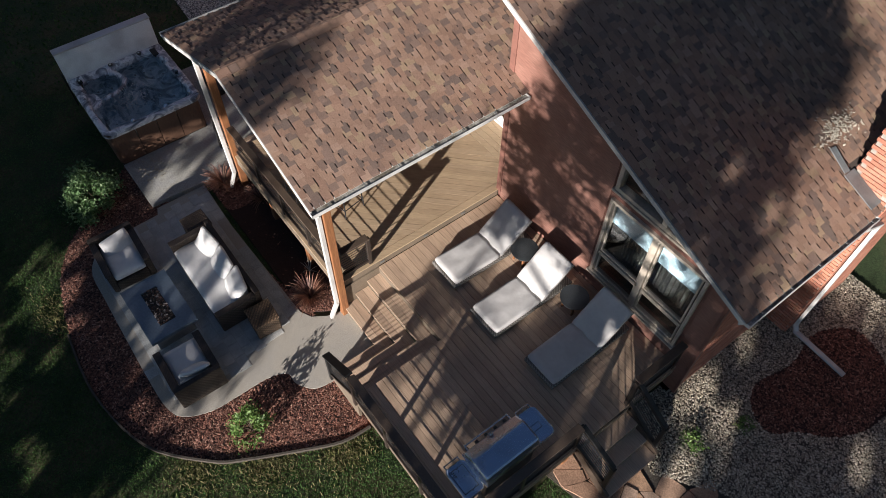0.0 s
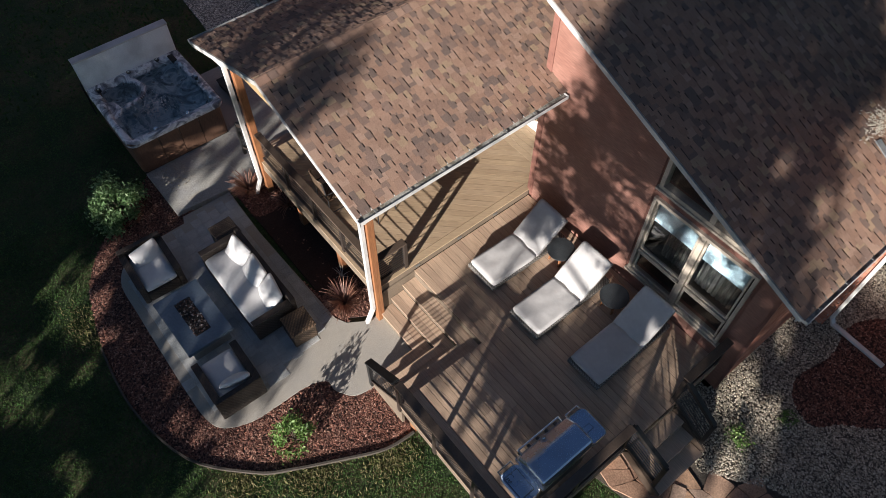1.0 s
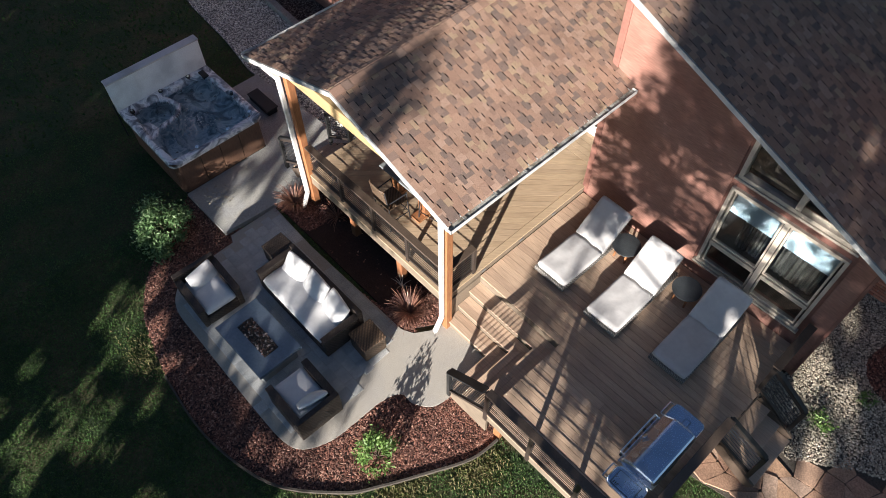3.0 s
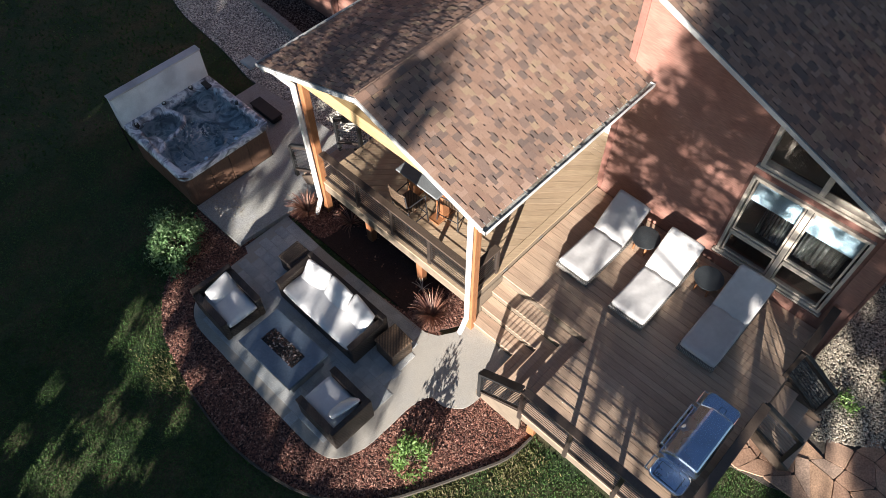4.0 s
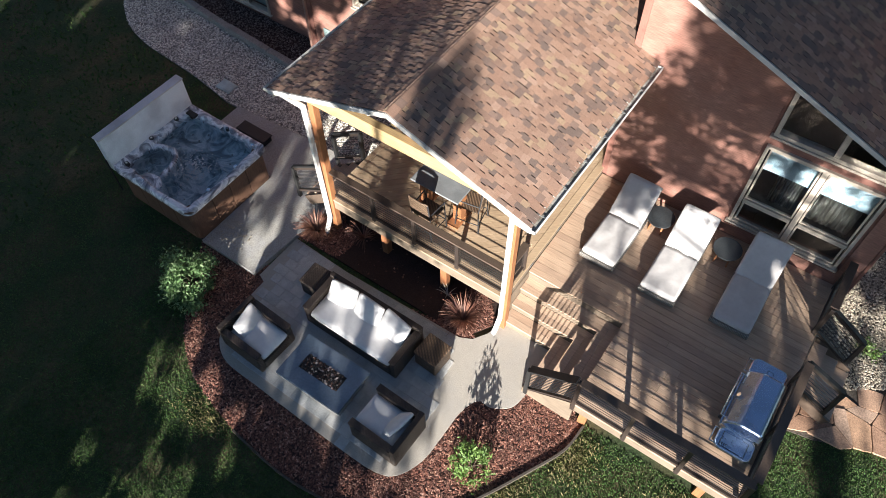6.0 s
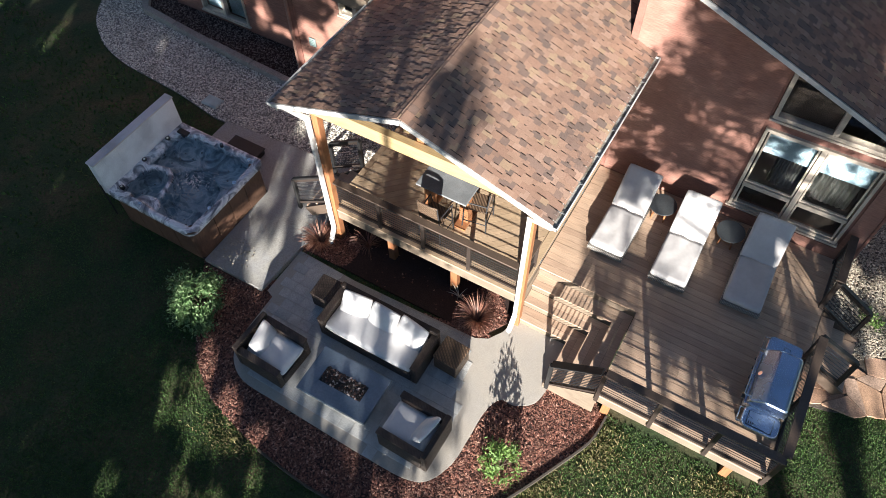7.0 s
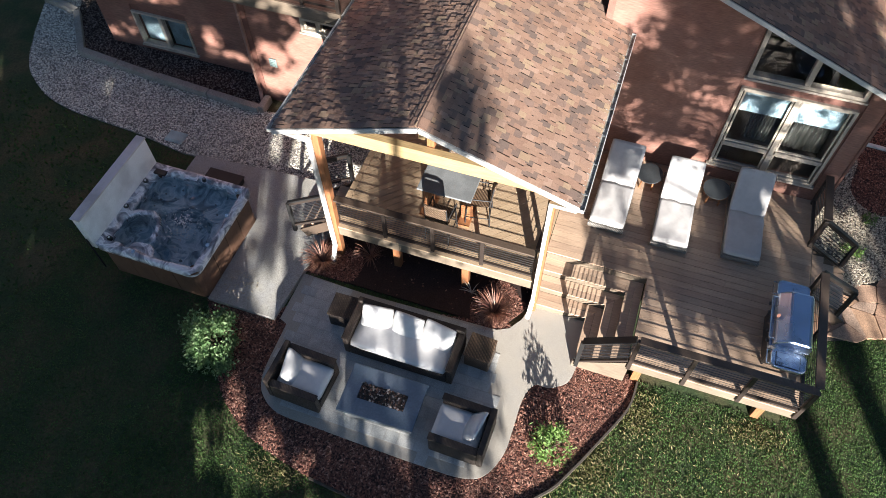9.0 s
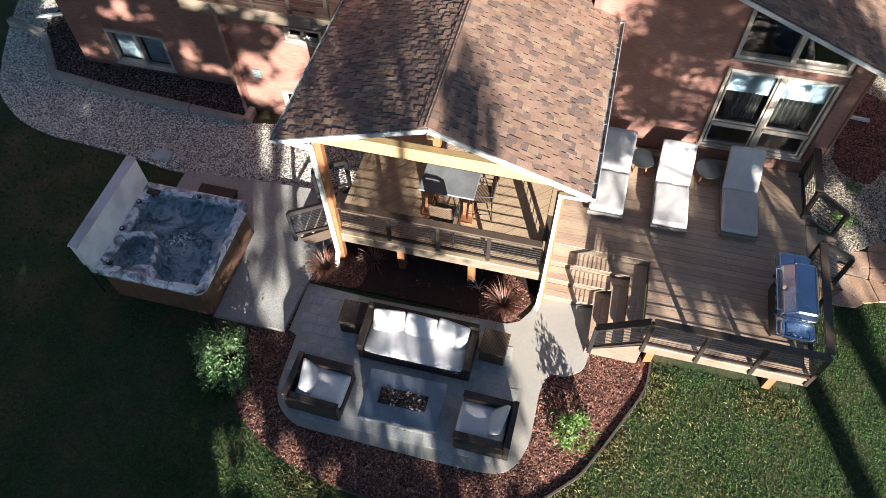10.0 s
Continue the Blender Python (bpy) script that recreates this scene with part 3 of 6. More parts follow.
def railing(label, a, b, height, base, posts, cables=8, cap=0.14, ends=(True, True), dark=False):
    """A straight guard rail from a to b (x, y, floor z), with posts, cap board, bottom bar and cables."""
    t = thing("railing", label, "railing", "cable railings")
    a, b = Vector(a), Vector(b)
    up = Vector((0, 0, 1))
    n = posts
    for i in range(n):
        if (i == 0 and not ends[0]) or (i == n - 1 and not ends[1]):
            continue
        p = a.lerp(b, i / (n - 1))
        part("post", beamed(p + up * base, p + up * (height - 0.03), 0.07, 0.07, 0.006), m_black if dark else m_rail, t)
    part("cap", beamed(a + up * height, b + up * height, cap, 0.035, 0.006), m_black if dark else m_rail_top, t, "flat brown cap board")
    part("sub_rail", beamed(a + up * (height - 0.06), b + up * (height - 0.06), 0.04, 0.06), m_rail, t)
    part("bottom_rail", beamed(a + up * 0.09, b + up * 0.09, 0.05, 0.05), m_rail, t)
    for i in range(cables):
        z = 0.15 + (height - 0.24) * (i + 0.5) / cables
        c = bmesh.new()
        rod(c, a + up * z, b + up * z, 0.0065 if dark else 0.006, seg=5)
        # dark rails get near-black cables, which puts their shade into the colour
        part("cable", c, m_iron if dark else m_cable, t)
    return t


RAIL = 0.82
railing("dark brown cable railing along the front of the deck", (1.95, -0.87, DECK_Z), (4.70, -0.87, DECK_Z), RAIL, -0.2, 4)
railing("dark brown cable railing along the side of the deck", (4.70, -0.80, DECK_Z), (4.70, 1.42, DECK_Z), RAIL, -0.2, 3, ends=(False, True))
railing("dark brown cable railing beside the house wall", (4.70, 2.62, DECK_Z), (4.70, 3.70, DECK_Z), RAIL, -0.2, 2)
railing("dark brown sloping rail beside the garden steps", (1.10, -0.87, 0.17), (1.90, -0.87, DECK_Z - 0.02), RAIL, -0.1, 2, 10, ends=(True, False), dark=True)
railing("brown cable railing along the front of the porch", (-3.85, 0.12, PORCH_Z), (-0.08, 0.12, PORCH_Z), 0.78, -0.03, 5, ends=(False, False))
railing("short brown cable railing at the open side of the porch", (-0.03, 0.22, PORCH_Z), (-0.03, 0.78, PORCH_Z), 0.78, -0.03, 2, ends=(False, True))
railing("dark sloping rail beside the porch side steps", (-4.06, 0.16, PORCH_Z - 0.05), (-4.92, 0.12, 0.36), 0.80, -0.1, 2, 13, cap=0.07, dark=True)
railing("dark sloping rail on the far side of the porch steps", (-4.06, 1.22, PORCH_Z - 0.05), (-4.80, 1.20, 0.42), 0.80, -0.1, 2, cap=0.07, dark=True)
railing("dark sloping rail beside the deck side steps", (4.70, 2.66, DECK_Z - 0.04), (5.42, 2.66, 0.24), 0.82, -0.1, 2, 7, cap=0.08, dark=True)
railing("dark sloping rail beside the flagstone steps", (4.70, 1.46, DECK_Z - 0.02), (5.39, 1.52, 0.34), 0.82, -0.2, 2, 7, cap=0.08, dark=True)

# garden steps: two flights that meet in an inner corner
steps = thing("garden_steps", "tan composite steps turning round an inner corner to the deck", "stairs")
for i in range(3):
    z = 0.185 * (i + 1)
    y, x = 0.09 + 0.275 * i, 1.07 + 0.285 * i
    for k in range(2):
        y0, x1 = y - 0.02 + 0.147 * k, x - 0.02 + 0.15 * k
        bm = bmesh.new()
        prism(bm, [(0.05, y0), (x1, y0), (x1 + 0.143, y0 + 0.141), (0.05, y0 + 0.141)], z - 0.03, z)
        part("tread_board", bm, m_board, steps)
        bm = bmesh.new()
        prism(bm, [(x1, y0 - 0.002), (x1, -0.80), (x1 + 0.145, -0.80), (x1 + 0.145, y0 + 0.139)], z - 0.03, z)
        part("tread_board", bm, m_board, steps)
    part("riser", boxed(0.05, x, y, y + 0.02, z - 0.185, z - 0.031), m_fascia, steps)
    part("riser", boxed(x, x + 0.02, -0.80, y + 0.002, z - 0.185, z - 0.031), m_fascia, steps)
part("riser", boxed(0.05, 1.94, 0.905, 0.925, 0.555, 0.709), m_fascia, steps)
part("riser", boxed(1.935, 1.955, -0.80, 0.90, 0.555, 0.709), m_fascia, steps)
bm = bmesh.new()
prism_xz(bm, [(1.02, -0.02), (1.96, -0.02), (1.96, 0.70), (1.70, 0.54), (1.42, 0.36), (1.12, 0.18), (1.02, 0.16)], -0.86, -0.81)
part("stringer", bm, m_fascia, steps, "tan stringer board")
part("skirt", boxed(0.0, 0.045, 0.16, 0.92, -0.05, 0.735), m_fascia, steps, "tan skirt board")
# side steps
for name, x0, sx, y0, y1, ztop, n in (("deck_steps", 4.76, 1, 1.52, 2.6, DECK_Z, 3), ("porch_steps", -4.04, -1, 0.22, 1.16, PORCH_Z, 3)):
    st = thing(name, "brown composite steps at the side of the " + ("deck" if sx > 0 else "porch"), "stairs")
    for i in range(n):
        z = ztop - (ztop - (0.0 if sx > 0 else 0.08)) * (i + 1) / (n + 1)
        xa, xb = sorted((x0 + sx * 0.26 * i, x0 + sx * (0.26 * i + 0.28)))
        part("tread", boxed(xa, xb, y0, y1, z - 0.035, z, 0.005), m_board, st)
        xr = x0 + sx * 0.26 * i
        part("riser", boxed(min(xr, xr + sx * 0.02), max(xr, xr + sx * 0.02), y0, y1, z, z + 0.15), m_fascia, st)
    for y in (y0 - 0.03, y1 + 0.03):
        # browner than the fascia: shade between the rails is put into the colour
        part("stringer", beamed((x0, y, ztop - 0.18), (x0 + sx * 0.74, y, 0.16), 0.04, 0.22), m_rail_top, st)

# ---- porch frame ----
porch_frame = thing("porch_frame", "cedar posts and pale pine beams carrying the porch roof", "porch frame", kind="structure")
for x in (-3.94, 0.04):
    part("post", boxed(x - 0.05, x + 0.075, 0.0 if x > -1 else 0.02, 0.14 if x > -1 else 0.16, -0.05, 3.435, 0.01), m_cedar, porch_frame, "orange-stained cedar post")
part("beam", boxed(-4.2, 0.26, 0.01, 0.15, 3.44, 3.70, 0.008), m_pine, porch_frame, "pale pine header beam")
part("beam", boxed(-4.02, -3.88, 0.152, 3.76, 3.22, 3.48, 0.008), m_pine, porch_frame, "pale pine side beam")
part("beam", boxed(-0.03, 0.11, 0.152, 3.76, 3.22, 3.48, 0.008), m_pine, porch_frame, "pale pine side beam")
part("king_post", boxed(RIDGE_X - 0.06, RIDGE_X + 0.06, 0.16, 0.26, 3.50, 4.21), m_cedar, porch_frame)
part("ridge_beam", boxed(RIDGE_X - 0.05, RIDGE_X + 0.05, -0.2, 7.2, 4.22, 4.42), m_pine, porch_frame)
for k in range(9):
    y = -0.2 + 0.5 * k
    for sx, xe in ((1, 0.36), (-1, -4.30)):
        part("rafter", beamed((RIDGE_X + sx * 0.05, y, RIDGE_Z - 0.14), (xe, y, RIDGE_Z - 0.14 - SLOPE * abs(xe - RIDGE_X)), 0.05, 0.14), m_pine, porch_frame)

# ---- porch roof ----
porch_roof = thing("porch_roof", "gabled porch roof with brown architectural shingles", "roof", kind="structure")
YB = 7.4
bm = bmesh.new()
prism_xz(bm, [(EAVE_L, RIDGE_Z - SLOPE * (RIDGE_X - EAVE_L) - 0.06), (RIDGE_X, RIDGE_Z - 0.06), (EAVE_R, RIDGE_Z - SLOPE * (EAVE_R - RIDGE_X) - 0.06),
              (EAVE_R, RIDGE_Z - SLOPE * (EAVE_R - RIDGE_X) - 0.01), (RIDGE_X, RIDGE_Z - 0.01), (EAVE_L, RIDGE_Z - SLOPE * (RIDGE_X - EAVE_L) - 0.01)], ROOF_Y + 0.03, WALL_Y)
part("decking", bm, m_underlay, porch_roof)
bm = bmesh.new()
prism_xz(bm, [(EAVE_L, RIDGE_Z - SLOPE * (RIDGE_X - EAVE_L) - 0.06), (RIDGE_X, RIDGE_Z - 0.06), (-0.01, RIDGE_Z - SLOPE * (-0.01 - RIDGE_X) - 0.06),
              (-0.01, RIDGE_Z - SLOPE * (-0.01 - RIDGE_X) - 0.01), (RIDGE_X, RIDGE_Z - 0.01), (EAVE_L, RIDGE_Z - SLOPE * (RIDGE_X - EAVE_L) - 0.01)], WALL_Y, YB)
part("decking", bm, m_underlay, porch_roof)
for sx, xe in ((1, EAVE_R + 0.06), (-1, EAVE_L - 0.06)):
    part("rake_board", beamed((RIDGE_X, ROOF_Y, RIDGE_Z - 0.065), (xe, ROOF_Y, RIDGE_Z - 0.065 - SLOPE * abs(xe - RIDGE_X)), 0.03, 0.085), m_white, porch_roof, "white rake board")
    zf = RIDGE_Z - SLOPE * abs(xe - RIDGE_X)
    x = EAVE_R - 0.01 if sx > 0 else EAVE_L + 0.01
    part("eave_board", boxed(min(x, x + sx * 0.03), max(x, x + sx * 0.03), ROOF_Y + 0.02, 3.76, zf - 0.17, zf - 0.02), m_white, porch_roof, "white fascia")
    # soffit of tongue-and-groove
for sx, xe in ((1, EAVE_R - 0.05), (-1, EAVE_L + 0.05)):
    bm = bmesh.new()
    beam(bm, (RIDGE_X, 0, 0), (xe, 0, -SLOPE * abs(xe - RIDGE_X)), 4.05, 0.012)
    bmesh.ops.translate(bm, verts=bm.verts[:], vec=(0, ROOF_Y + 2.05, RIDGE_Z - 0.075))
    part("soffit", bm, m_pine, porch_roof, "pale pine boarded underside")


def gutter(label, x, y0, y1, z, sx, parent=None):
    """A white K gutter along y with its inside, hangers and end cap."""
    g = thing("gutter", label, "gutter", "gutters")
    bm = bmesh.new()
    w, h = 0.125, 0.06
    xs = (x, x + sx * w)
    box(bm, min(x, x + sx * 0.008), max(x, x + sx * 0.008), y0, y1, z - h, z - 0.03)
    box(bm, min(xs[1], xs[1] - sx * 0.010), max(xs[1], xs[1] - sx * 0.010), y0, y1, z - h, z + 0.004)
    box(bm, min(xs), max(xs), y0, y0 + 0.01, z - h, z)
    box(bm, min(xs), max(xs), y1 - 0.01, y1, z - h, z)
    part("trough", bm, m_white, g, "white aluminium trough")
    part("channel", boxed(min(x + sx * 0.009, xs[1] - sx * 0.015), max(x + sx * 0.009, xs[1] - sx * 0.015), y0 + 0.011, y1 - 0.011, z - h, z - 0.03), m_gutter_in, g, "grimy channel with leaf litter")
    k = 0
    y = y0 + 0.3
    while y < y1 - 0.1:
        part("hanger", boxed(min(xs), max(xs), y, y + 0.014, z - 0.012, z - 0.002), m_flash, g)
        y += 0.62
    return g


gutter("white gutter along the sunny eave, part full of leaves", EAVE_R + 0.022, ROOF_Y - 0.02, 3.75, 3.745, 1)
gutter("white gutter along the garden eave of the porch", EAVE_L - 0.022, ROOF_Y - 0.02, 3.5, 3.745, -1)


def downspout(label, pts, r=0.04):
    d = thing("downspout", label, "downspout", "downspouts")
    for a, b in zip(pts, pts[1:]):
        v = (Vector(b) - Vector(a)).normalized() * 0.02
        part("pipe", beamed(Vector(a) - v, Vector(b) + v, 0.085, 0.065, 0.012), m_white, d)
    return d


downspout("white downspout against the sunny porch post", [(0.46, -0.25, 3.66), (0.44, -0.22, 3.56), (0.05, -0.06, 3.36), (0.04, -0.05, 0.42), (0.03, -0.16, 0.16), (0.02, -0.20, 0.05)])
downspout("white downspout against the garden porch post", [(-4.42, -0.2, 3.66), (-4.40, -0.18, 3.58), (-4.0, -0.06, 3.38), (-3.95, -0.05, 0.42), (-3.97, -0.15, 0.16), (-3.98, -0.18, 0.06)])

downspout("white downspout with a long outlet lying on the gravel", [(-12.12, 7.0, 2.6), (-12.12, 7.0, 0.16), (-13.72, 6.2, 0.10), (-13.35, 5.72, 0.09), (-14.15, 5.37, 0.08)])
pipe = downspout("red-brown painted downspout at the corner of the house", [(-7.50, 3.55, 2.80), (-7.50, 3.55, 0.25), (-7.42, 3.42, 0.10)])
for ob in pipe.children:
    ob.data.materials[0] = m_pipe

# ---- house: gable wing ----
RAKE_Y, EAVE_X, EAVE_Z, RS = 3.22, 5.30, 3.70, 0.40
X1 = 4.92


def roof_z(x):
    return EAVE_Z + RS * (EAVE_X - x)


W0, W1, WZ0, WZ1, WM = 2.56, 4.53, 1.13, 3.10, 1.73
T0, T1, TZ0 = 2.57, 4.52, 3.34


def tri_top(x):
    return roof_z(x) - 0.33


wing = thing("wall_gable", "red-brown lap-sided gable wall, dappled with tree shade", "wall", kind="structure")
bm = bmesh.new()
ZB = -0.1
y0, y1 = WALL_Y + 0.015, WALL_Y + 0.2
prism_xz(bm, [(0.0, ZB), (W0, ZB), (W0, roof_z(W0) - 0.12), (0.0, roof_z(0) - 0.12)], y0, y1)
prism_xz(bm, [(W0, ZB), (W1, ZB), (W1, WZ0), (W0, WZ0)], y0, y1)
prism_xz(bm, [(W0, WZ1), (W1, WZ1), (W1, TZ0), (W0, TZ0)], y0, y1)
prism_xz(bm, [(W0, tri_top(W0)), (T1, tri_top(T1)), (T1, roof_z(T1) - 0.12), (W0, roof_z(W0) - 0.12)], y0, y1)
prism_xz(bm, [(W1, ZB), (X1, ZB), (X1, roof_z(X1) - 0.12), (W1, roof_z(W1) - 0.12)], y0, y1)
part("backing", bm, m_trim_red, wing)
z = 0.0
while z < 5.7:
    h = 0.165
    spans = [[0.1, X1 - 0.02]]
    top = z + h
    xmax = EAVE_X - (top + 0.12 - EAVE_Z) / RS
    if top > WZ0 - 0.03 and z < WZ1 + 0.05:
        spans = [[0.1, W0 - 0.06], [W1 + 0.06, X1 - 0.02]]
    elif top > TZ0 - 0.06 and z < tri_top(W0) + 0.05:
        xt = EAVE_X - (z + 0.33 - 0.04 - EAVE_Z) / RS
        spans = [[0.1, T0 - 0.06], [max(T0, min(xt, T1)) + 0.05, X1 - 0.02]]
    for a, b in spans:
        b = min(b, xmax)
        if b - a > 0.08:
            s = bmesh.new()
            vs = box(s, a, b, WALL_Y - 0.016, WALL_Y + 0.010, z, top - 0.004)
            for v in vs:
                if v.co.z > z + 0.05 and v.co.y < WALL_Y:
                    v.co.y += 0.014
            part("siding_board", s, m_siding, wing)
    z = top
part("corner_board", boxed(-0.02, 0.10, WALL_Y - 0.03, WALL_Y + 0.014, 0.9, roof_z(0) - 0.14, 0.004), m_trim_red, wing, "red-brown corner board")
part("corner_board", boxed(X1 - 0.02, X1 + 0.03, WALL_Y - 0.03, WALL_Y + 0.014, 0.0, roof_z(X1) - 0.14, 0.004), m_trim_red, wing, "red-brown corner board")
tagged(part("wall_west", boxed(0.0, 0.18, WALL_Y + 0.21, 9.0, -0.1, 5.6), m_siding, None), "red-brown side wall of the wing above the porch roof", "wall", kind="structure")
PB = 5.02                           # back of the recessed porch
bm = bmesh.new()
box(bm, -4.2, -2.45, PB, PB + 0.16, -0.1, 3.9)
box(bm, -0.35, -0.03, PB, PB + 0.16, -0.1, 3.9)
box(bm, -2.45, -0.35, PB, PB + 0.16, 3.0, 3.9)
box(bm, -2.45, -0.35, PB, PB + 0.16, -0.1, 0.93)
tagged(part("wall_porch", bm, m_siding, None), "red-brown wall at the back of the porch", "wall", kind="structure")
tagged(part("wall_porch_side", boxed(-4.34, -4.21, 3.82, PB, -0.1, 3.9), m_siding, None), "red-brown side wall of the recessed porch", "wall", kind="structure")
door = tagged(thing("door_1", "white-framed sliding glass door at the back of the porch", "door"), kind="structure")
for x0_, x1_, y_ in ((-2.44, -1.38, PB - 0.01), (-1.42, -0.36, PB - 0.05)):
    bm = bmesh.new()
    box(bm, x0_, x0_ + 0.08, y_, y_ + 0.04, 0.98, 2.99)
    box(bm, x1_ - 0.08, x1_, y_, y_ + 0.04, 0.98, 2.99)
    box(bm, x0_ + 0.08, x1_ - 0.08, y_, y_ + 0.04, 0.98, 1.12)
    box(bm, x0_ + 0.08, x1_ - 0.08, y_, y_ + 0.04, 2.91, 2.99)
    leaf_ = part("door_leaf", bm, m_white, door, "white sliding door frame")
    part("pane", boxed(x0_ + 0.08, x1_ - 0.08, y_ + 0.015, y_ + 0.025, 1.12, 2.91), m_pane, leaf_, "clear glass pane").visible_shadow = False
part("door_sill", boxed(-2.46, -0.34, PB - 0.09, PB + 0.02, 0.93, 0.978, 0.005), m_white, door, "white door sill")


def window(name, label, x0, x1, z0, z1, y, cols=2, transom=None, top=None, fw=0.07, mat=None, sash=0.0):
    """A framed window in a wall that faces -y; top gives a sloping head as a function of x."""
    mat = mat or m_frame
    w = tagged(thing(name, label, "window"), kind="structure")
    zt = top or (lambda x: z1)
    f = bmesh.new()
    for poly in ([(x0, z0), (x0 + fw, z0), (x0 + fw, zt(x0 + fw)), (x0, zt(x0))], [(x1 - fw, z0), (x1, z0), (x1, zt(x1)), (x1 - fw, zt(x1 - fw))],
                 [(x0 + fw, z0), (x1 - fw, z0), (x1 - fw, z0 + fw), (x0 + fw, z0 + fw)],
                 [(x0 + fw, zt(x0 + fw) - fw), (x1 - fw, zt(x1 - fw) - fw), (x1 - fw, zt(x1 - fw)), (x0 + fw, zt(x0 + fw))]):
        prism_xz(f, poly, y - 0.045, y + 0.10)
    fr = part("window_frame", f, mat, w, "tan window frame")
    part("window_sill", boxed(x0 - 0.04, x1 + 0.04, y - 0.075, y + 0.02, z0 - 0.045, z0 - 0.002, 0.005), mat, w)
    for i in range(1, cols):
        xm = x0 + (x1 - x0) * i / cols
        part("mullion", boxed(xm - 0.045, xm + 0.045, y - 0.04, y + 0.09, z0 + fw, zt(xm) - fw - 0.002), mat, w)
    if transom:
        for i in range(cols):
            xa, xb = x0 + (x1 - x0) * i / cols, x0 + (x1 - x0) * (i + 1) / cols
            part("transom", boxed(xa + 0.072, xb - 0.072, y - 0.035, y + 0.08, transom - 0.035, transom + 0.035), mat, w)
    for i in range(cols):
        xa, xb = x0 + (x1 - x0) * i / cols + 0.045, x0 + (x1 - x0) * (i + 1) / cols - 0.045
        p = bmesh.new()
        prism_xz(p, [(xa, z0 + 0.03), (xb, z0 + 0.03), (xb, zt(xb) - 0.04), (xa, zt(xa) - 0.04)], y + 0.03, y + 0.038)
        ob = part("pane", p, m_pane, w, "clear glass pane")
        ob.visible_shadow = False
        if sash:
            # a lighter sash inside the frame, with a shadow gap round it
            zs = [z0 + fw + 0.014, *((transom - 0.05, transom + 0.05) if transom else ()), z1 - fw - 0.014]
            xl = xa + (0.039 if i == 0 else 0.014)
            xr = xb - (0.039 if i == cols - 1 else 0.014)
            for za, zb in zip(zs[::2], zs[1::2]):
                f = bmesh.new()
                for q in ((xl, xl + sash, za, zb), (xr - sash, xr, za, zb), (xl + sash, xr - sash, za, za + sash), (xl + sash, xr - sash, zb - sash, zb)):
                    box(f, q[0], q[1], y - 0.012, y + 0.026, q[2], q[3])
                part("sash", f, mat, w, "pale inner sash")
    return w


win = window("window_1", "large tan-framed window reflecting the garden, blind half drawn", W0, W1, WZ0, WZ1, WALL_Y, 2, WM, fw=0.055, sash=0.032)
window("window_2", "tan-framed window under the sloping eave", T0, T1, TZ0, 0, WALL_Y, 2, None, tri_top)
for i in range(2):
    xa = W0 + 0.09 + i * 0.985
    tagged(part("blind", boxed(xa, xa + 0.80, WALL_Y + 0.06, WALL_Y + 0.07, 2.52, 3.03), m_blind, None), "pale roller blind drawn down behind the glass", "blind")
for x0_, x1_ in ((2.95, 3.40), (3.66, 4.36)):
    c = bmesh.new()
    n_ = 24
    front = [(x0_ + (x1_ - x0_) * k / n_, WALL_Y + 0.16 + 0.014 * math.sin(k * 1.9)) for k in range(n_ + 1)]
    prism(c, front + [(a_, b_ + 0.012) for a_, b_ in front[::-1]], 1.80, 2.9)
    tagged(part("curtain", c, m_curtain, None), "olive-grey gathered curtain behind the window", "curtain")
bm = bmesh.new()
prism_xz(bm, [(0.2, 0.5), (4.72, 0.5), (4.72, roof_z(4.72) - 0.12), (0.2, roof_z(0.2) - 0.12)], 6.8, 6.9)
tagged(part("wall_room", bm, m_room, None), "inner wall behind the window, coloured dark as an unlit room", "wall", kind="structure")
tagged(part("floor_room", boxed(0.2, 4.88, WALL_Y + 0.21, 6.79, 0.6, 0.7), m_room, None), "floor behind the window, coloured dark as an unlit room", "floor", kind="structure")

main_roof = thing("main_roof", "large brown shingled roof slope of the house wing", "roof", kind="structure")
RY1 = 11.5
bm = bmesh.new()
prism_xz(bm, [(-0.3, roof_z(-0.3) - 0.07), (EAVE_X, EAVE_Z - 0.07), (EAVE_X, EAVE_Z - 0.01), (-0.3, roof_z(-0.3) - 0.01)], RAKE_Y + 0.03, RY1)
part("decking", bm, m_underlay, main_roof)
part("rake_board", beamed((-0.3, RAKE_Y, roof_z(-0.3) - 0.06), (EAVE_X + 0.04, RAKE_Y, EAVE_Z - 0.06 - 0.016), 0.03, 0.075), m_white, main_roof, "white rake board")

part("soffit", boxed(0, 1, 0, 1, 0, 1), m_trim_red, main_roof)
so = main_roof.children[-1]
so.data = mesh_of("soffit", beamed((0.0, RAKE_Y + 0.30, roof_z(0.0) - 0.105), (EAVE_X, RAKE_Y + 0.30, EAVE_Z - 0.105), 0.54, 0.015))
so.data.materials.append(m_trim_red)
part("eave_board", boxed(EAVE_X - 0.03, EAVE_X, RAKE_Y + 0.02, 6.38, EAVE_Z - 0.19, EAVE_Z - 0.03), m_white, main_roof, "white fascia")
gutter("white gutter along the eave of the house", EAVE_X + 0.004, RAKE_Y, 6.15, EAVE_Z - 0.03, 1)
downspout("white downspout with a long bent outlet beside the brick chimney", [(5.37, 6.0, 3.6), (5.38, 6.05, 3.45), (5.42, 6.52, 3.25), (5.42, 6.53, 0.16), (5.50, 6.48, 0.08), (6.55, 6.45, 0.05)])

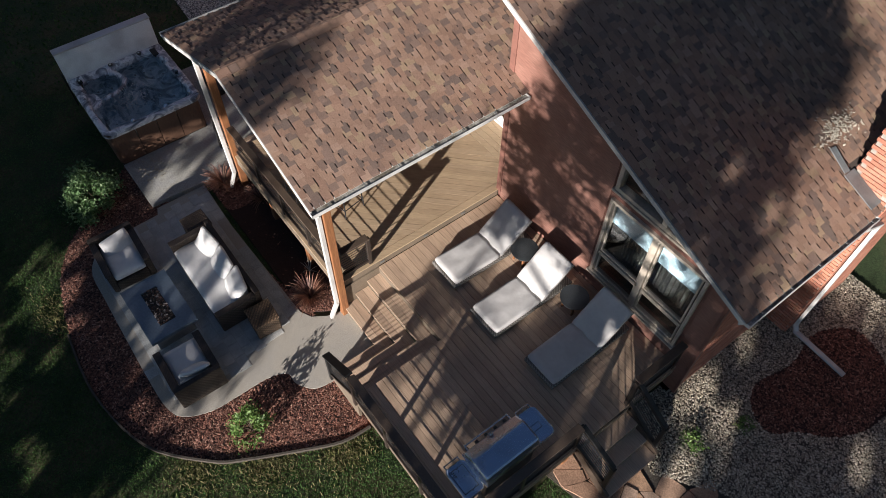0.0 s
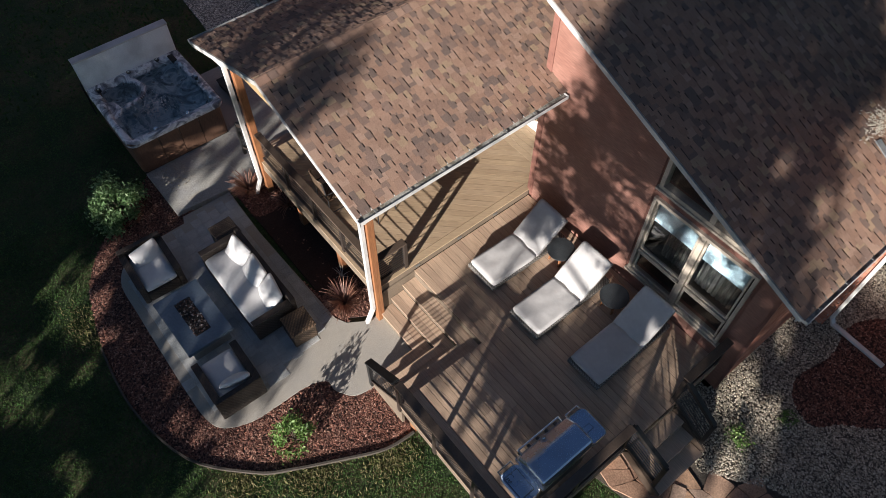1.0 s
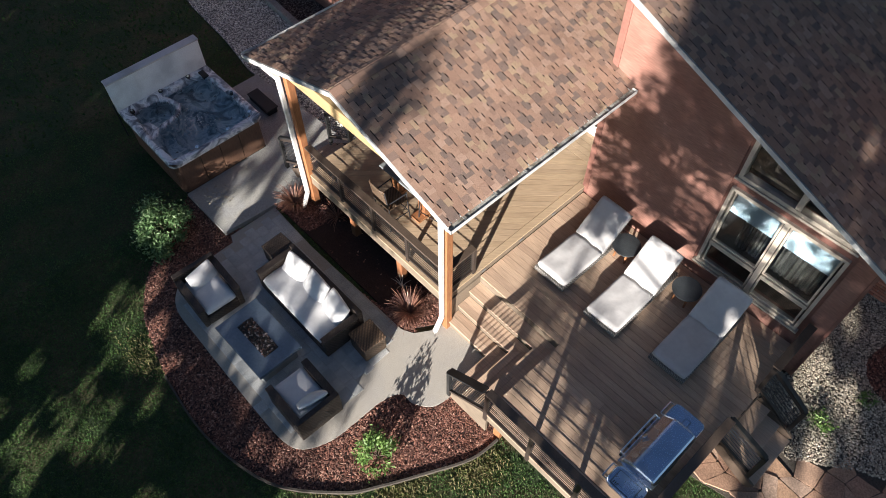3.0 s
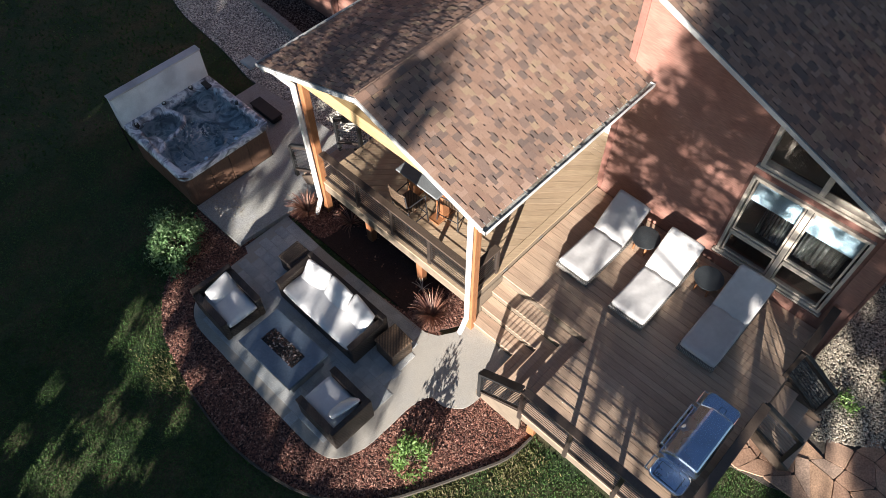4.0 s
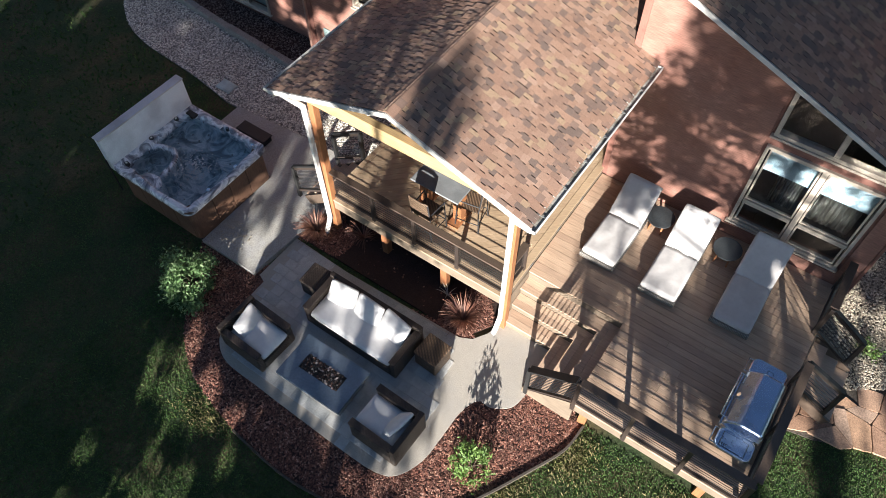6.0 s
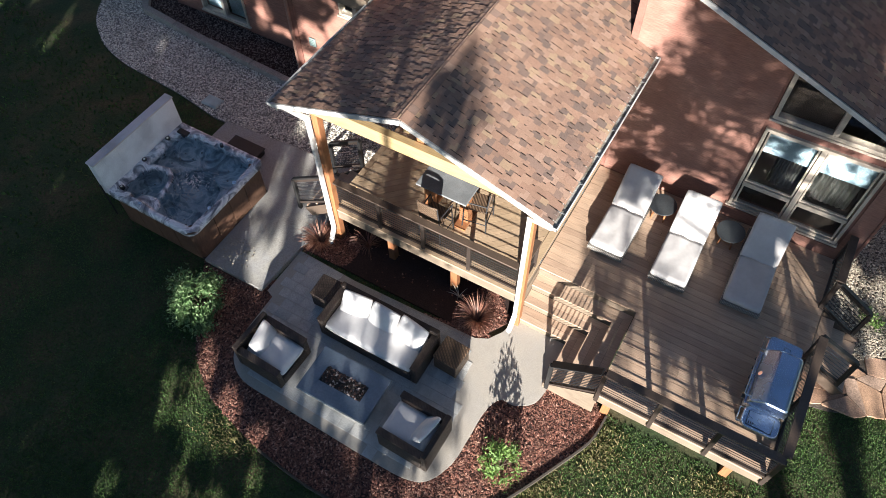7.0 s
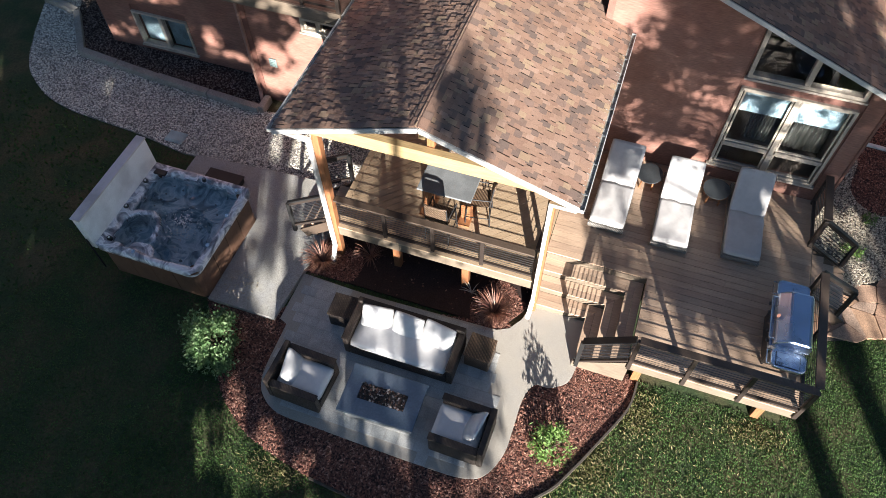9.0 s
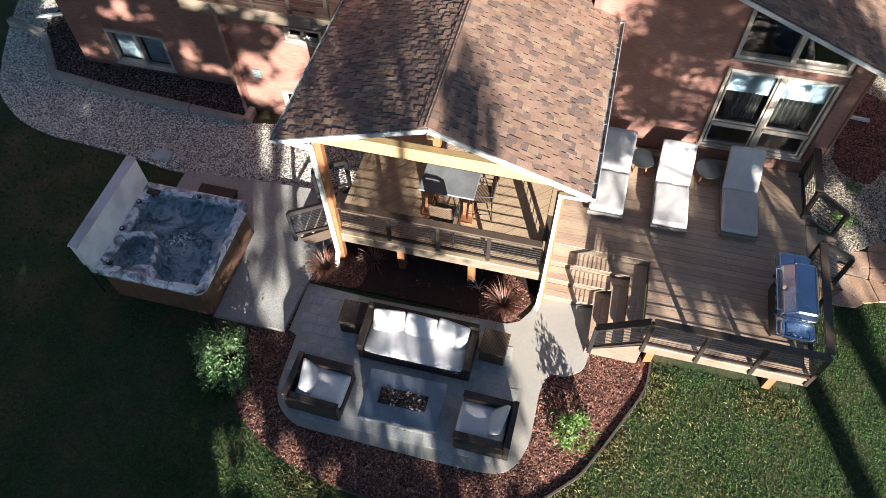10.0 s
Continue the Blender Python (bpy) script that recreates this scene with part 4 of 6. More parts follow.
# ---- brick side and chimney ----
tagged(part("wall_east", boxed(4.74, 4.90, WALL_Y + 0.22, 11.0, -0.1, 3.74), m_mortar, None), "brick side wall of the house", "wall", kind="structure")
chimney = thing("chimney", "red brick chimney rising through the eave", "chimney", kind="structure")
CX0, CX1, CY0, CY1, CZ1 = 4.72, 5.36, 6.36, 8.2, 7.0
part("core", boxed(CX0 + 0.012, CX1 - 0.012, CY0 + 0.012, CY1 - 0.012, -0.1, CZ1), m_mortar, chimney, "pale mortar")
part("flashing", beamed((CX0 - 0.03, CY0 - 0.13, roof_z(CX0) + 0.022), (EAVE_X - 0.04, CY0 - 0.13, roof_z(EAVE_X - 0.04) + 0.022), 0.24, 0.02), m_flash, chimney, "grey metal flashing")
part("flashing", beamed((4.30, CY0 - 0.10, roof_z(4.30) + 0.02), (CX0 - 0.04, CY0 - 0.17, roof_z(CX0) + 0.03), 0.10, 0.03), m_flash, chimney, "grey metal flashing")

# ---- house: long garden side ----
back = thing("wall_back", "red-brown wall of the house over the gravel", "wall", kind="structure")
MY, BY, BX0, BX1 = 3.60, 4.20, -11.85, -7.42
bw = (-11.05, -9.54, 0.22, 1.18)


def sided_wall(parent, x0, x1, y, z1, holes):
    """Backing and lap boards of a wall facing -y, left open at the holes (x0, x1, z0, z1)."""
    xs = sorted({x0, x1, *(h[0] for h in holes), *(h[1] for h in holes)})
    b = bmesh.new()
    for a, c in zip(xs, xs[1:]):
        cut = sorted([(h[2], h[3]) for h in holes if h[0] <= a and h[1] >= c])
        lo = -0.1
        for z0, zz in cut + [(z1, z1)]:
            if z0 > lo:
                box(b, a, c, y + 0.015, y + 0.2, lo, z0)
            lo = zz
    part("backing", b, m_trim_red, parent)
    z = 0.05
    while z < z1 - 0.1:
        top = z + 0.165
        cuts = sorted((h[0], h[1]) for h in holes if top > h[2] - 0.03 and z < h[3] + 0.04)
        lo = x0
        for a, c in cuts + [(x1, x1)]:
            if a - lo > 0.08:
                s = bmesh.new()
                for v in box(s, lo, a, y - 0.016, y + 0.010, z, top - 0.004):
                    if v.co.z > z + 0.05 and v.co.y < y:
                        v.co.y += 0.014
                part("siding_board", s, m_siding, parent)
            lo = c
        z = top


sided_wall(back, BX0, BX1, BY, 5.6, [bw])
mid = thing("wall_mid", "sunlit red-brown wall beside the porch", "wall", kind="structure")
mw, lw = (-6.05, -5.25, 2.28, 2.62), (-6.45, -6.0, 0.30, 0.80)
sided_wall(mid, BX1, -4.32, MY, 5.6, [mw, lw])
tagged(part("wall_return", boxed(BX1, BX1 + 0.18, MY + 0.21, BY + 0.2, -0.1, 5.6), m_siding, None), "red-brown wall return", "wall", kind="structure")
tagged(part("wall_end", boxed(BX0 - 0.18, BX0 - 0.01, BY, 11, -0.1, 5.6), m_siding, None), "red-brown end wall of the house", "wall", kind="structure")
part("corner_board", boxed(BX1 - 0.05, BX1 + 0.08, MY - 0.035, MY - 0.018, 0.0, 5.6), m_trim_red, mid)
window("window_3", "tan-framed low slider window with a dim room behind", *bw[:2], *bw[2:], BY, 2, fw=0.05)
window("window_4", "small tan-framed window under the balcony", *mw[:2], *mw[2:], MY, 2, fw=0.05)
window("window_5", "small tan-framed basement window beside the porch", *lw[:2], *lw[2:], MY, 1, fw=0.05)
tagged(part("wall_inner", boxed(BX0, -0.2, 5.2, 5.3, -0.1, 5.6), m_room, None), "inner wall behind the back windows, coloured dark as unlit", "wall", kind="structure")
for i in range(2):
    xa = bw[0] + 0.1 + i * 0.75
    tagged(part("blind", boxed(xa, xa + 0.58, BY + 0.12, BY + 0.13, 0.30, 1.10), m_blind, None), "pale roller blind behind the low window", "blind")
v = thing("wall_vent", "square grey-green vent cover on the wall", "vent")
part("cover", boxed(-7.05, -6.87, MY - 0.055, MY - 0.012, 1.08, 1.30, 0.015), m_vent, v)
for k in range(4):
    part("louvre", boxed(-7.03, -6.89, MY - 0.068, MY - 0.054, 1.10 + 0.047 * k, 1.128 + 0.047 * k, 0.004), m_vent, v)
# balcony over the low wall
balcony = thing("balcony", "brown timber balcony over the house wall", "balcony", kind="structure")
# floor boards take the darker rail colour to stand for the shade on them
for k in range(7):
    part("board", boxed(-7.45, -4.5, 2.55 + 0.15 * k, 2.55 + 0.15 * k + 0.142, 3.78, 3.815), m_rail_top, balcony)
part("fascia", boxed(-7.45, -4.5, 2.50, 2.54, 3.56, 3.82), m_fascia, balcony)
for x in (-7.4, -6.8, -6.2, -5.6, -5.0, -4.6):
    part("joist", boxed(x, x + 0.05, 2.55, 3.57, 3.60, 3.775), m_rail, balcony)
railing("dark railing of the balcony", (-7.40, 2.56, 3.82), (-4.55, 2.56, 3.82), 0.9, 0, 5, 6)


# ---- hot tub ----
def pillow(w, d, h, n=10, bow=0.35, crown=1.0, pin=0.4):
    """A soft cushion w x d x h, centred, its base at z 0."""
    b = bmesh.new()
    bmesh.ops.create_cube(b, size=1.0)
    bmesh.ops.subdivide_edges(b, edges=b.edges[:], cuts=n, use_grid_fill=True)
    for v in b.verts:
        x, y, z = v.co * 2
        e = 0.055 / max(w, 0.3)
        pinch = (1 - abs(x) ** 6) * (1 - abs(y) ** 6)
        thick = (1 - bow) + bow * (1 - x * x) * (1 - y * y) * crown
        cxy = 1 - 0.035 * (abs(x) ** 10 * abs(y) ** 10)
        wob = 0.012 * noise.noise(Vector((x * 2.1 + w * 9, y * 2.3 + d * 5, z)))
        v.co = Vector((x * w / 2 * cxy * (1 - 0.02 * abs(z)), y * d / 2 * cxy * (1 - 0.02 * abs(z)), h / 2 + z * h / 2 * thick * (1 - pin + pin * pinch) + wob * (z > 0)))
    return b


TX0, TX1, TY0, TY1, TZ = -8.02, -5.80, -1.88, 0.31, 1.04
tub = thing("hot_tub", "square hot tub with brown cabinet, marbled shell and bubbling water", "hot tub", at=pose((TX0 + TX1) / 2, (TY0 + TY1) / 2, 0.075))
HW, HD, TH = (TX1 - TX0) / 2, (TY1 - TY0) / 2, TZ - 0.075


def rounded(hw, hd, r, n=6):
    out = []
    for cx_, cy_, a0 in ((hw - r, hd - r, 0), (-hw + r, hd - r, 90), (-hw + r, -hd + r, 180), (hw - r, -hd + r, 270)):
        for k in range(n + 1):
            a = radians(a0 + 90 * k / n)
            out.append((cx_ + r * math.cos(a), cy_ + r * math.sin(a)))
    return out


# cabinet of upright panels
for sx in (-1, 1):
    for k in range(4):
        w = (2 * HD - 0.36) / 4
        y = -HD + 0.18 + k * w
        part("cabinet_panel", boxed(sx * (HW - 0.10) - 0.02, sx * (HW - 0.10) + 0.02, y + 0.006, y + w - 0.006, 0.03, TH - 0.10, 0.006), m_tub_side, tub)
        w2 = (2 * HW - 0.36) / 4
        x = -HW + 0.18 + k * w2
        part("cabinet_panel", boxed(x + 0.006, x + w2 - 0.006, sx * (HD - 0.10) - 0.02, sx * (HD - 0.10) + 0.02, 0.03, TH - 0.10, 0.006), m_tub_side, tub)
for sx in (-1, 1):
    for sy in (-1, 1):
        bm = bmesh.new()
        rod(bm, (sx * (HW - 0.18), sy * (HD - 0.18), 0.03), (sx * (HW - 0.18), sy * (HD - 0.18), TH - 0.10), 0.095, seg=16)
        part("cabinet_corner", bm, m_tub_side, tub)
part("base", boxed(-HW + 0.1, HW - 0.1, -HD + 0.1, HD - 0.1, 0.0, 0.04), m_black, tub)
# shell: rim, seats, bowl and footwell, moulded from one sheet
def dish(x, y, cx_, cy_, rx, ry, wall=0.25):
    """1 inside an oval hollow, 0 outside it, with a rounded wall between."""
    q = (1 - math.hypot((x - cx_) / rx, (y - cy_) / ry)) / wall
    q = min(max(q, 0), 1)
    return q * q * (3 - 2 * q)


ARM = [Vector((-1.0, -0.34)), Vector((-0.80, -0.10)), Vector((-0.50, -0.02)), Vector((-0.28, -0.14)), Vector((-0.18, -0.36)), Vector((-0.16, -0.60))]
HOLLOWS = ((0.20, -0.10, 0.56, 0.50, 0.80), (-0.53, -0.52, 0.42, 0.38, 0.52), (-0.78, 0.30, 0.30, 0.28, 0.42), (-0.52, 0.66, 0.32, 0.32, 0.40),
           (0.66, 0.60, 0.46, 0.42, 0.42), (0.56, -0.56, 0.50, 0.46, 0.58), (0.06, -0.70, 0.17, 0.17, 0.62), (0.14, 0.68, 0.34, 0.32, 0.40))


def shell_height(x, y):
    """Height of the moulded shell: a flat rim, seats, an armrest and the footwell."""
    edge_in = min(HW - abs(x), HD - abs(y))
    s_ = edge_in - 0.125 - 0.035 * math.sin(4.6 * x + 1) * math.cos(4.2 * y) - 0.05 * (x < -0.6)
    fall = min(max(s_ / 0.08, 0), 1)
    depth = 0.27
    for cx_, cy_, rx, ry, deep in HOLLOWS:
        depth = max(depth, 0.27 + (deep - 0.27) * dish(x, y, cx_, cy_, rx, ry))
    depth += (0.09 - depth) * dish(x, y, -0.22, -0.86, 0.34, 0.22)
    p, near = Vector((x, y)), 9.0
    for u_, v_ in zip(ARM, ARM[1:]):
        w_ = v_ - u_
        near = min(near, (p - u_ - w_ * min(max((p - u_).dot(w_) / w_.length_squared, 0), 1)).length)
    ridge = min(max((0.10 - near) / 0.06, 0), 1)
    depth += (0.085 - depth) * ridge * ridge * (3 - 2 * ridge)
    h = TH - fall * fall * (3 - 2 * fall) * depth
    return h - (0.06 * (1 - edge_in / 0.03) if edge_in < 0.03 else 0)


bm = bmesh.new()
N = 96
grid = {}
for i in range(N + 1):
    for j in range(N + 1):
        x, y = -HW + 2 * HW * i / N, -HD + 2 * HD * j / N
        r = 0.20
        qx, qy = max(abs(x) - (HW - r), 0), max(abs(y) - (HD - r), 0)
        d = math.hypot(qx, qy)
        if d > r:
            f = r / d
            x, y = math.copysign(abs(x) - qx + qx * f, x), math.copysign(abs(y) - qy + qy * f, y)
        grid[i, j] = bm.verts.new((x, y, shell_height(x, y)))
for i in range(N):
    for j in range(N):
        f = bm.faces.new((grid[i, j], grid[i + 1, j], grid[i + 1, j + 1], grid[i, j + 1]))
me = mesh_of("shell", bm)
me.materials.append(m_acrylic)
me.materials.append(m_basin)
for p in me.polygons:
    c = p.center
    p.material_index = 1 if c.z < TH - 0.15 and min(HW - abs(c.x), HD - abs(c.y)) > 0.1 else 0
part("shell", me, m_acrylic, tub, "marbled grey acrylic shell with moulded seats", True)
bm = bmesh.new()
prism(bm, rounded(HW, HD, 0.2), TH - 0.11, TH - 0.055)
bm.normal_update()
bmesh.ops.delete(bm, geom=[f for f in bm.faces if abs(f.normal.z) > 0.9], context="FACES_ONLY")
part("rim", bm, m_acrylic, tub, "marbled grey acrylic lip")
# water
bm = bmesh.new()
bmesh.ops.create_grid(bm, x_segments=70, y_segments=70, size=1.0)
for v in bm.verts:
    v.co.x *= HW - 0.22
    v.co.y *= HD - 0.22
    v.co.z = TH - 0.12 + 0.012 * noise.noise(Vector((v.co.x * 5, v.co.y * 5, 1.3))) + 0.006 * noise.noise(Vector((v.co.x * 16, v.co.y * 16, 4.1)))
wob = part("water", bm, m_water, tub, "bubbling blue water", True)
wob.visible_shadow = False
bx, by = rng.normal(0.18, 0.19, 300), rng.normal(-0.10, 0.17, 300)
tagged(part("foam", lumps("foam", rng, bx, by, TH - 0.112, 0.015, m_white, 0.4), m_white, tub, "white bubbles"), "white bubbles", kind="stuff")
for x, y, rj, mj in ((-0.98, 0.56, 0.060, m_iron), (-0.98, -0.11, 0.060, m_iron), (-0.86, -0.86, 0.055, m_black), (0.86, 0.92, 0.05, m_chrome), (0.98, 0.31, 0.05, m_chrome),
                     (0.98, -0.42, 0.05, m_chrome), (0.10, 0.97, 0.045, m_iron), (-0.25, -0.99, 0.04, m_chrome)):
    bm = bmesh.new()
    rod(bm, (x, y, TH - 0.04), (x, y, TH + 0.022), rj, rj * 0.8, 16)
    knob = part("knob", bm, mj, tub, "round control knob")
    bm = bmesh.new()
    rod(bm, (x, y, TH + 0.0225), (x, y, TH + 0.03), rj * 0.45, rj * 0.4, 12)
    part("button", bm, m_chrome, knob)
for cx_, cy_, n_j, r_j in ((-0.78, 0.36, 4, 0.14), (-0.50, 0.68, 4, 0.17), (0.66, 0.66, 5, 0.22), (-0.55, -0.50, 4, 0.22), (0.62, -0.54, 4, 0.26)):
    for k in range(n_j):
        a = 0.6 + 6.28 * k / n_j
        x, y = cx_ + r_j * math.cos(a), cy_ + r_j * math.sin(a)
        bm = bmesh.new()
        zj = shell_height(x, y)
        rod(bm, (x, y, zj - 0.02), (x, y, zj + 0.012), 0.024, 0.02, 12)
        part("jet", bm, m_flash, tub, "grey water jet")
part("control_panel", boxed(-0.95, -0.69, 0.79, 0.92, TH - 0.02, TH + 0.015, 0.01), m_black, tub, "dark control panel")
for x, y, turn in ((-0.90, 0.16, 90), (-0.16, 0.93, 0), (0.42, 0.95, 0)):
    ob = part("head_pillow", pillow(0.30, 0.12, 0.06, 8, 0.7, 1.0, 0.8), m_acrylic, tub, "pale marbled head pillow", True)
    ob.matrix_basis = pose(x, y, TH - 0.02, 0, 0, turn)
# folded cover standing at the far side
cover = thing("tub_cover", "pale grey vinyl hot tub cover folded upright", "tub cover", at=pose(TX0 - 0.02, (TY0 + TY1) / 2, -0.02))
for k, dx in enumerate((-0.04, 0.05)):
    bm = boxed(dx - 0.04, dx + 0.04, -1.07, 1.07, 0.90, 1.755 - 0.02 * k, 0.025)
    part("cover_half", bm, m_cover, cover, "", True)
part("hinge_flap", boxed(-0.10, 0.105, -1.08, 1.08, 1.74, 1.775, 0.012), m_white, cover, "white hinge flap")
for y in (-1.1, 1.1):
    bm = bmesh.new()
    tube(bm, [(0.0, y, 0.3), (0.0, y, 1.2)], 0.018)
    part("lifter_arm", bm, m_black, cover, "black lifter arm")
part("strap", boxed(0.091, 0.095, -0.5, -0.45, 1.1, 1.7), m_cover, cover)
# dry leaves blown against the tub
lx, ly = rng.normal(-5.45, 0.16, 90), rng.normal(-1.35, 0.20, 90)
ok = (ly > -1.72) & (lx > -5.74)
tagged(part("leaf_litter", lumps("leaf_litter", rng, lx[ok], ly[ok], 0.083, 0.016, m_pale_blade, 0.3, 1.7), m_pale_blade, None),
       "dry pale leaves on the slab beside the hot tub", "leaf litter", kind="stuff")
# the step beside it
stp = thing("tub_step", "black plastic step beside the hot tub", "step")
part("step_box", boxed(-7.39, -6.60, 0.78, 1.04, 0.075, 0.22, 0.03), m_black, stp)
part("step_tread", boxed(-7.41, -6.58, 0.76, 1.06, 0.222, 0.25, 0.012), m_black, stp)
lid = thing("valve_lid", "grey-green plastic valve box lid in the gravel", "valve box")
part("lid", boxed(-8.95, -8.58, 1.63, 1.88, 0.0, 0.05, 0.01), m_plastic, lid)
part("frame", boxed(-8.98, -8.55, 1.60, 1.91, -0.02, 0.035, 0.005), m_plastic, lid)


# ---- wicker furniture ----
def woven(x0, x1, y0, y1, z0, z1, pitch=0.035, bevel=0.02):
    b = bmesh.new()
    box(b, x0, x1, y0, y1, z0, z1, bevel)
    return b


def placed(ob, m):
    ob.matrix_basis = m
    return ob


def seat_unit(name, label, w, d, seats, at, category, pillows):
    """A wicker sofa or armchair; it faces -y, its back at +y; origin at the middle of its base."""
    s = thing(name, label, category, at=at)
    arm, bk = 0.11, 0.10
    part("base", woven(-w / 2 + arm, w / 2 - arm, -d / 2, d / 2 - bk, 0.04, 0.28), m_wicker, s)
    part("back", woven(-w / 2, w / 2, d / 2 - bk, d / 2, 0.04, 0.66), m_wicker, s)
    for sx in (-1, 1):
        a, b = sorted((sx * w / 2, sx * (w / 2 - arm)))
        part("arm", woven(a, b, -d / 2, d / 2 - bk - 0.002, 0.04, 0.55), m_wicker, s)
        part("arm_cap", boxed(a - 0.01, b + 0.01, -d / 2 - 0.01, d / 2 - bk, 0.555, 0.575, 0.008), m_wicker, s)
        for y in (-d / 2 + 0.06, d / 2 - 0.06):
            x = sx * (w / 2 - 0.06)
            part("foot", boxed(x - 0.03, x + 0.03, y - 0.03, y + 0.03, 0.0, 0.045), m_black, s)
    iw = w - 2 * arm
    for k in range(seats):
        cw = iw / seats
        ob = part("seat_cushion", pillow(cw - 0.01, d - bk - 0.02, 0.17, 8, 0.2), m_seat, s, "white seat cushion", True)
        placed(ob, pose(-iw / 2 + cw * (k + 0.5), -bk / 2 - 0.02, 0.30))
    for x, y, z, rx, rz, pw, ph in pillows:
        ob = part("back_pillow", pillow(pw, ph, 0.18, 9, 0.6), m_seat, s, "white back pillow", True)
        placed(ob, pose(x, y, z, rx, 0, rz))
    return s


seat_unit("sofa", "dark brown wicker sofa with white cushions", 2.06, 0.86, 1, pose(-1.93, -1.52, 0), "sofa",
          [(-0.59, 0.21, 0.47, 50, 6, 0.58, 0.50), (0.0, 0.22, 0.47, 48, -3, 0.58, 0.50), (0.59, 0.20, 0.47, 46, -9, 0.60, 0.52)])
seat_unit("armchair", "dark brown wicker armchair with white cushions beside the fire table", 0.84, 0.98, 1, pose(-3.38, -2.77, 0, 0, 0, 88), "armchair",
          [(0.02, 0.24, 0.47, 60, 12, 0.56, 0.46)])
seat_unit("armchair", "dark brown wicker armchair with a tipped white pillow", 0.84, 0.94, 1, pose(-0.42, -2.77, 0, 0, 0, -91), "armchair",
          [(-0.04, 0.24, 0.47, 55, -10, 0.54, 0.44)])


def side_table(label, at, mat, s=0.46):
    t = thing("side_table", label, "side table", at=at)
    part("body", woven(-s / 2, s / 2, -s / 2, s / 2, 0.03, 0.42), mat, t)
    b = bmesh.new()
    box(b, -s / 2 - 0.012, s / 2 + 0.012, -s / 2 - 0.012, s / 2 + 0.012, 0.421, 0.438, 0.006)
    part("top", b, mat, t)
    for k in range(11):
        x = -s / 2 + 0.02 + k * (s - 0.04) / 10
        part("top_strand", boxed(x - 0.013, x + 0.013, -s / 2, s / 2, 0.4385, 0.446), mat, t)
    return t


side_table("square tan-brown wicker side table beside the sofa", pose(-0.58, -1.27, 0, 0, 0, -3), m_wicker_tan)
side_table("square dark wicker side table in the shade of the sofa", pose(-3.23, -1.28, 0, 0, 0, 2), m_wicker)

fire = thing("fire_table", "low blue-grey fire table with a tray of lava rock", "fire table", at=pose(-1.89, -2.69, 0, 0, 0, 1))
part("base", boxed(-0.60, 0.60, -0.36, 0.36, 0.0, 0.335, 0.01), m_stone_base, fire, "grey stone base")
bm = bmesh.new()
for a in ((-0.68, 0.68, -0.44, -0.15), (-0.68, 0.68, 0.15, 0.44), (-0.68, -0.42, -0.15, 0.15), (0.42, 0.68, -0.15, 0.15)):
    box(bm, *a, 0.34, 0.41)
part("top", bm, m_slate, fire, "blue-grey slate top")
part("tray", boxed(-0.42, 0.42, -0.15, 0.15, 0.36, 0.375), m_black, fire, "black fire tray")
rx_, ry_ = rng.uniform(-0.41, 0.41, 420), rng.uniform(-0.14, 0.14, 420)
tagged(part("lava_rock", lumps("lava_rock", rng, rx_, ry_, 0.395 + 0.03 * rng.uniform(0, 1, 420), 0.019, m_lava, 0.8, 1.5), m_lava, fire, "lava rock"), kind="stuff")


# ---- loungers ----
def lounger(at, label):
    t = thing("sun_lounger", label, "sun lounger", "loungers on the deck", at=at)
    w, L, hz = 0.68, 1.06, 0.14
    part("base", woven(-w / 2 - 0.005, w / 2 + 0.005, -0.03, 1.80, 0.05, 0.150, 0.028, 0.015), m_wicker_grey, t, "grey woven base")
    for x in (-w / 2 + 0.06, w / 2 - 0.06):
        for y in (0.08, 0.95, 1.72):
            part("leg", boxed(x - 0.025, x + 0.025, y - 0.025, y + 0.025, 0.0, 0.056), m_rail, t)
    ob = part("seat_cushion", pillow(w - 0.01, L, 0.085, 12, 0.05, 1.0, 0.05), m_cushion, t, "white seat cushion", True)
    placed(ob, pose(0, L / 2, 0.152))
    ang = 41
    ob = part("back_cushion", pillow(w - 0.01, 0.90, 0.085, 12, 0.05, 1.0, 0.05), m_cushion, t, "raised white back cushion", True)
    c, s = math.cos(radians(ang)), math.sin(radians(ang))
    placed(ob, pose(0, L + 0.44 * c + 0.0, 0.138 + 0.44 * s - 0.0, ang))
    ob = part("back_frame", boxed(-w / 2 + 0.01, w / 2 - 0.01, -0.44, 0.44, -0.035, -0.004, 0.008), m_wicker_grey, t, "grey woven back")
    placed(ob, pose(0, L + 0.44 * c, 0.138 + 0.44 * s, ang))
    for x in (-0.2, 0.2):
        part("strut", beamed((x, 1.55, 0.10), (x, 1.50, 0.48), 0.03, 0.03), m_rail, t)
    return t


lounger(pose(0.955, 1.735, DECK_Z, 0, 0, -1.0), "white cushioned sun lounger on a grey woven base beside the porch")
lounger(pose(2.165, 1.665, DECK_Z, 0, 0, 0.5), "white cushioned sun lounger between the two round tables")
lounger(pose(3.46, 1.80, DECK_Z, 0, 0, 0.5), "white cushioned sun lounger under the window")


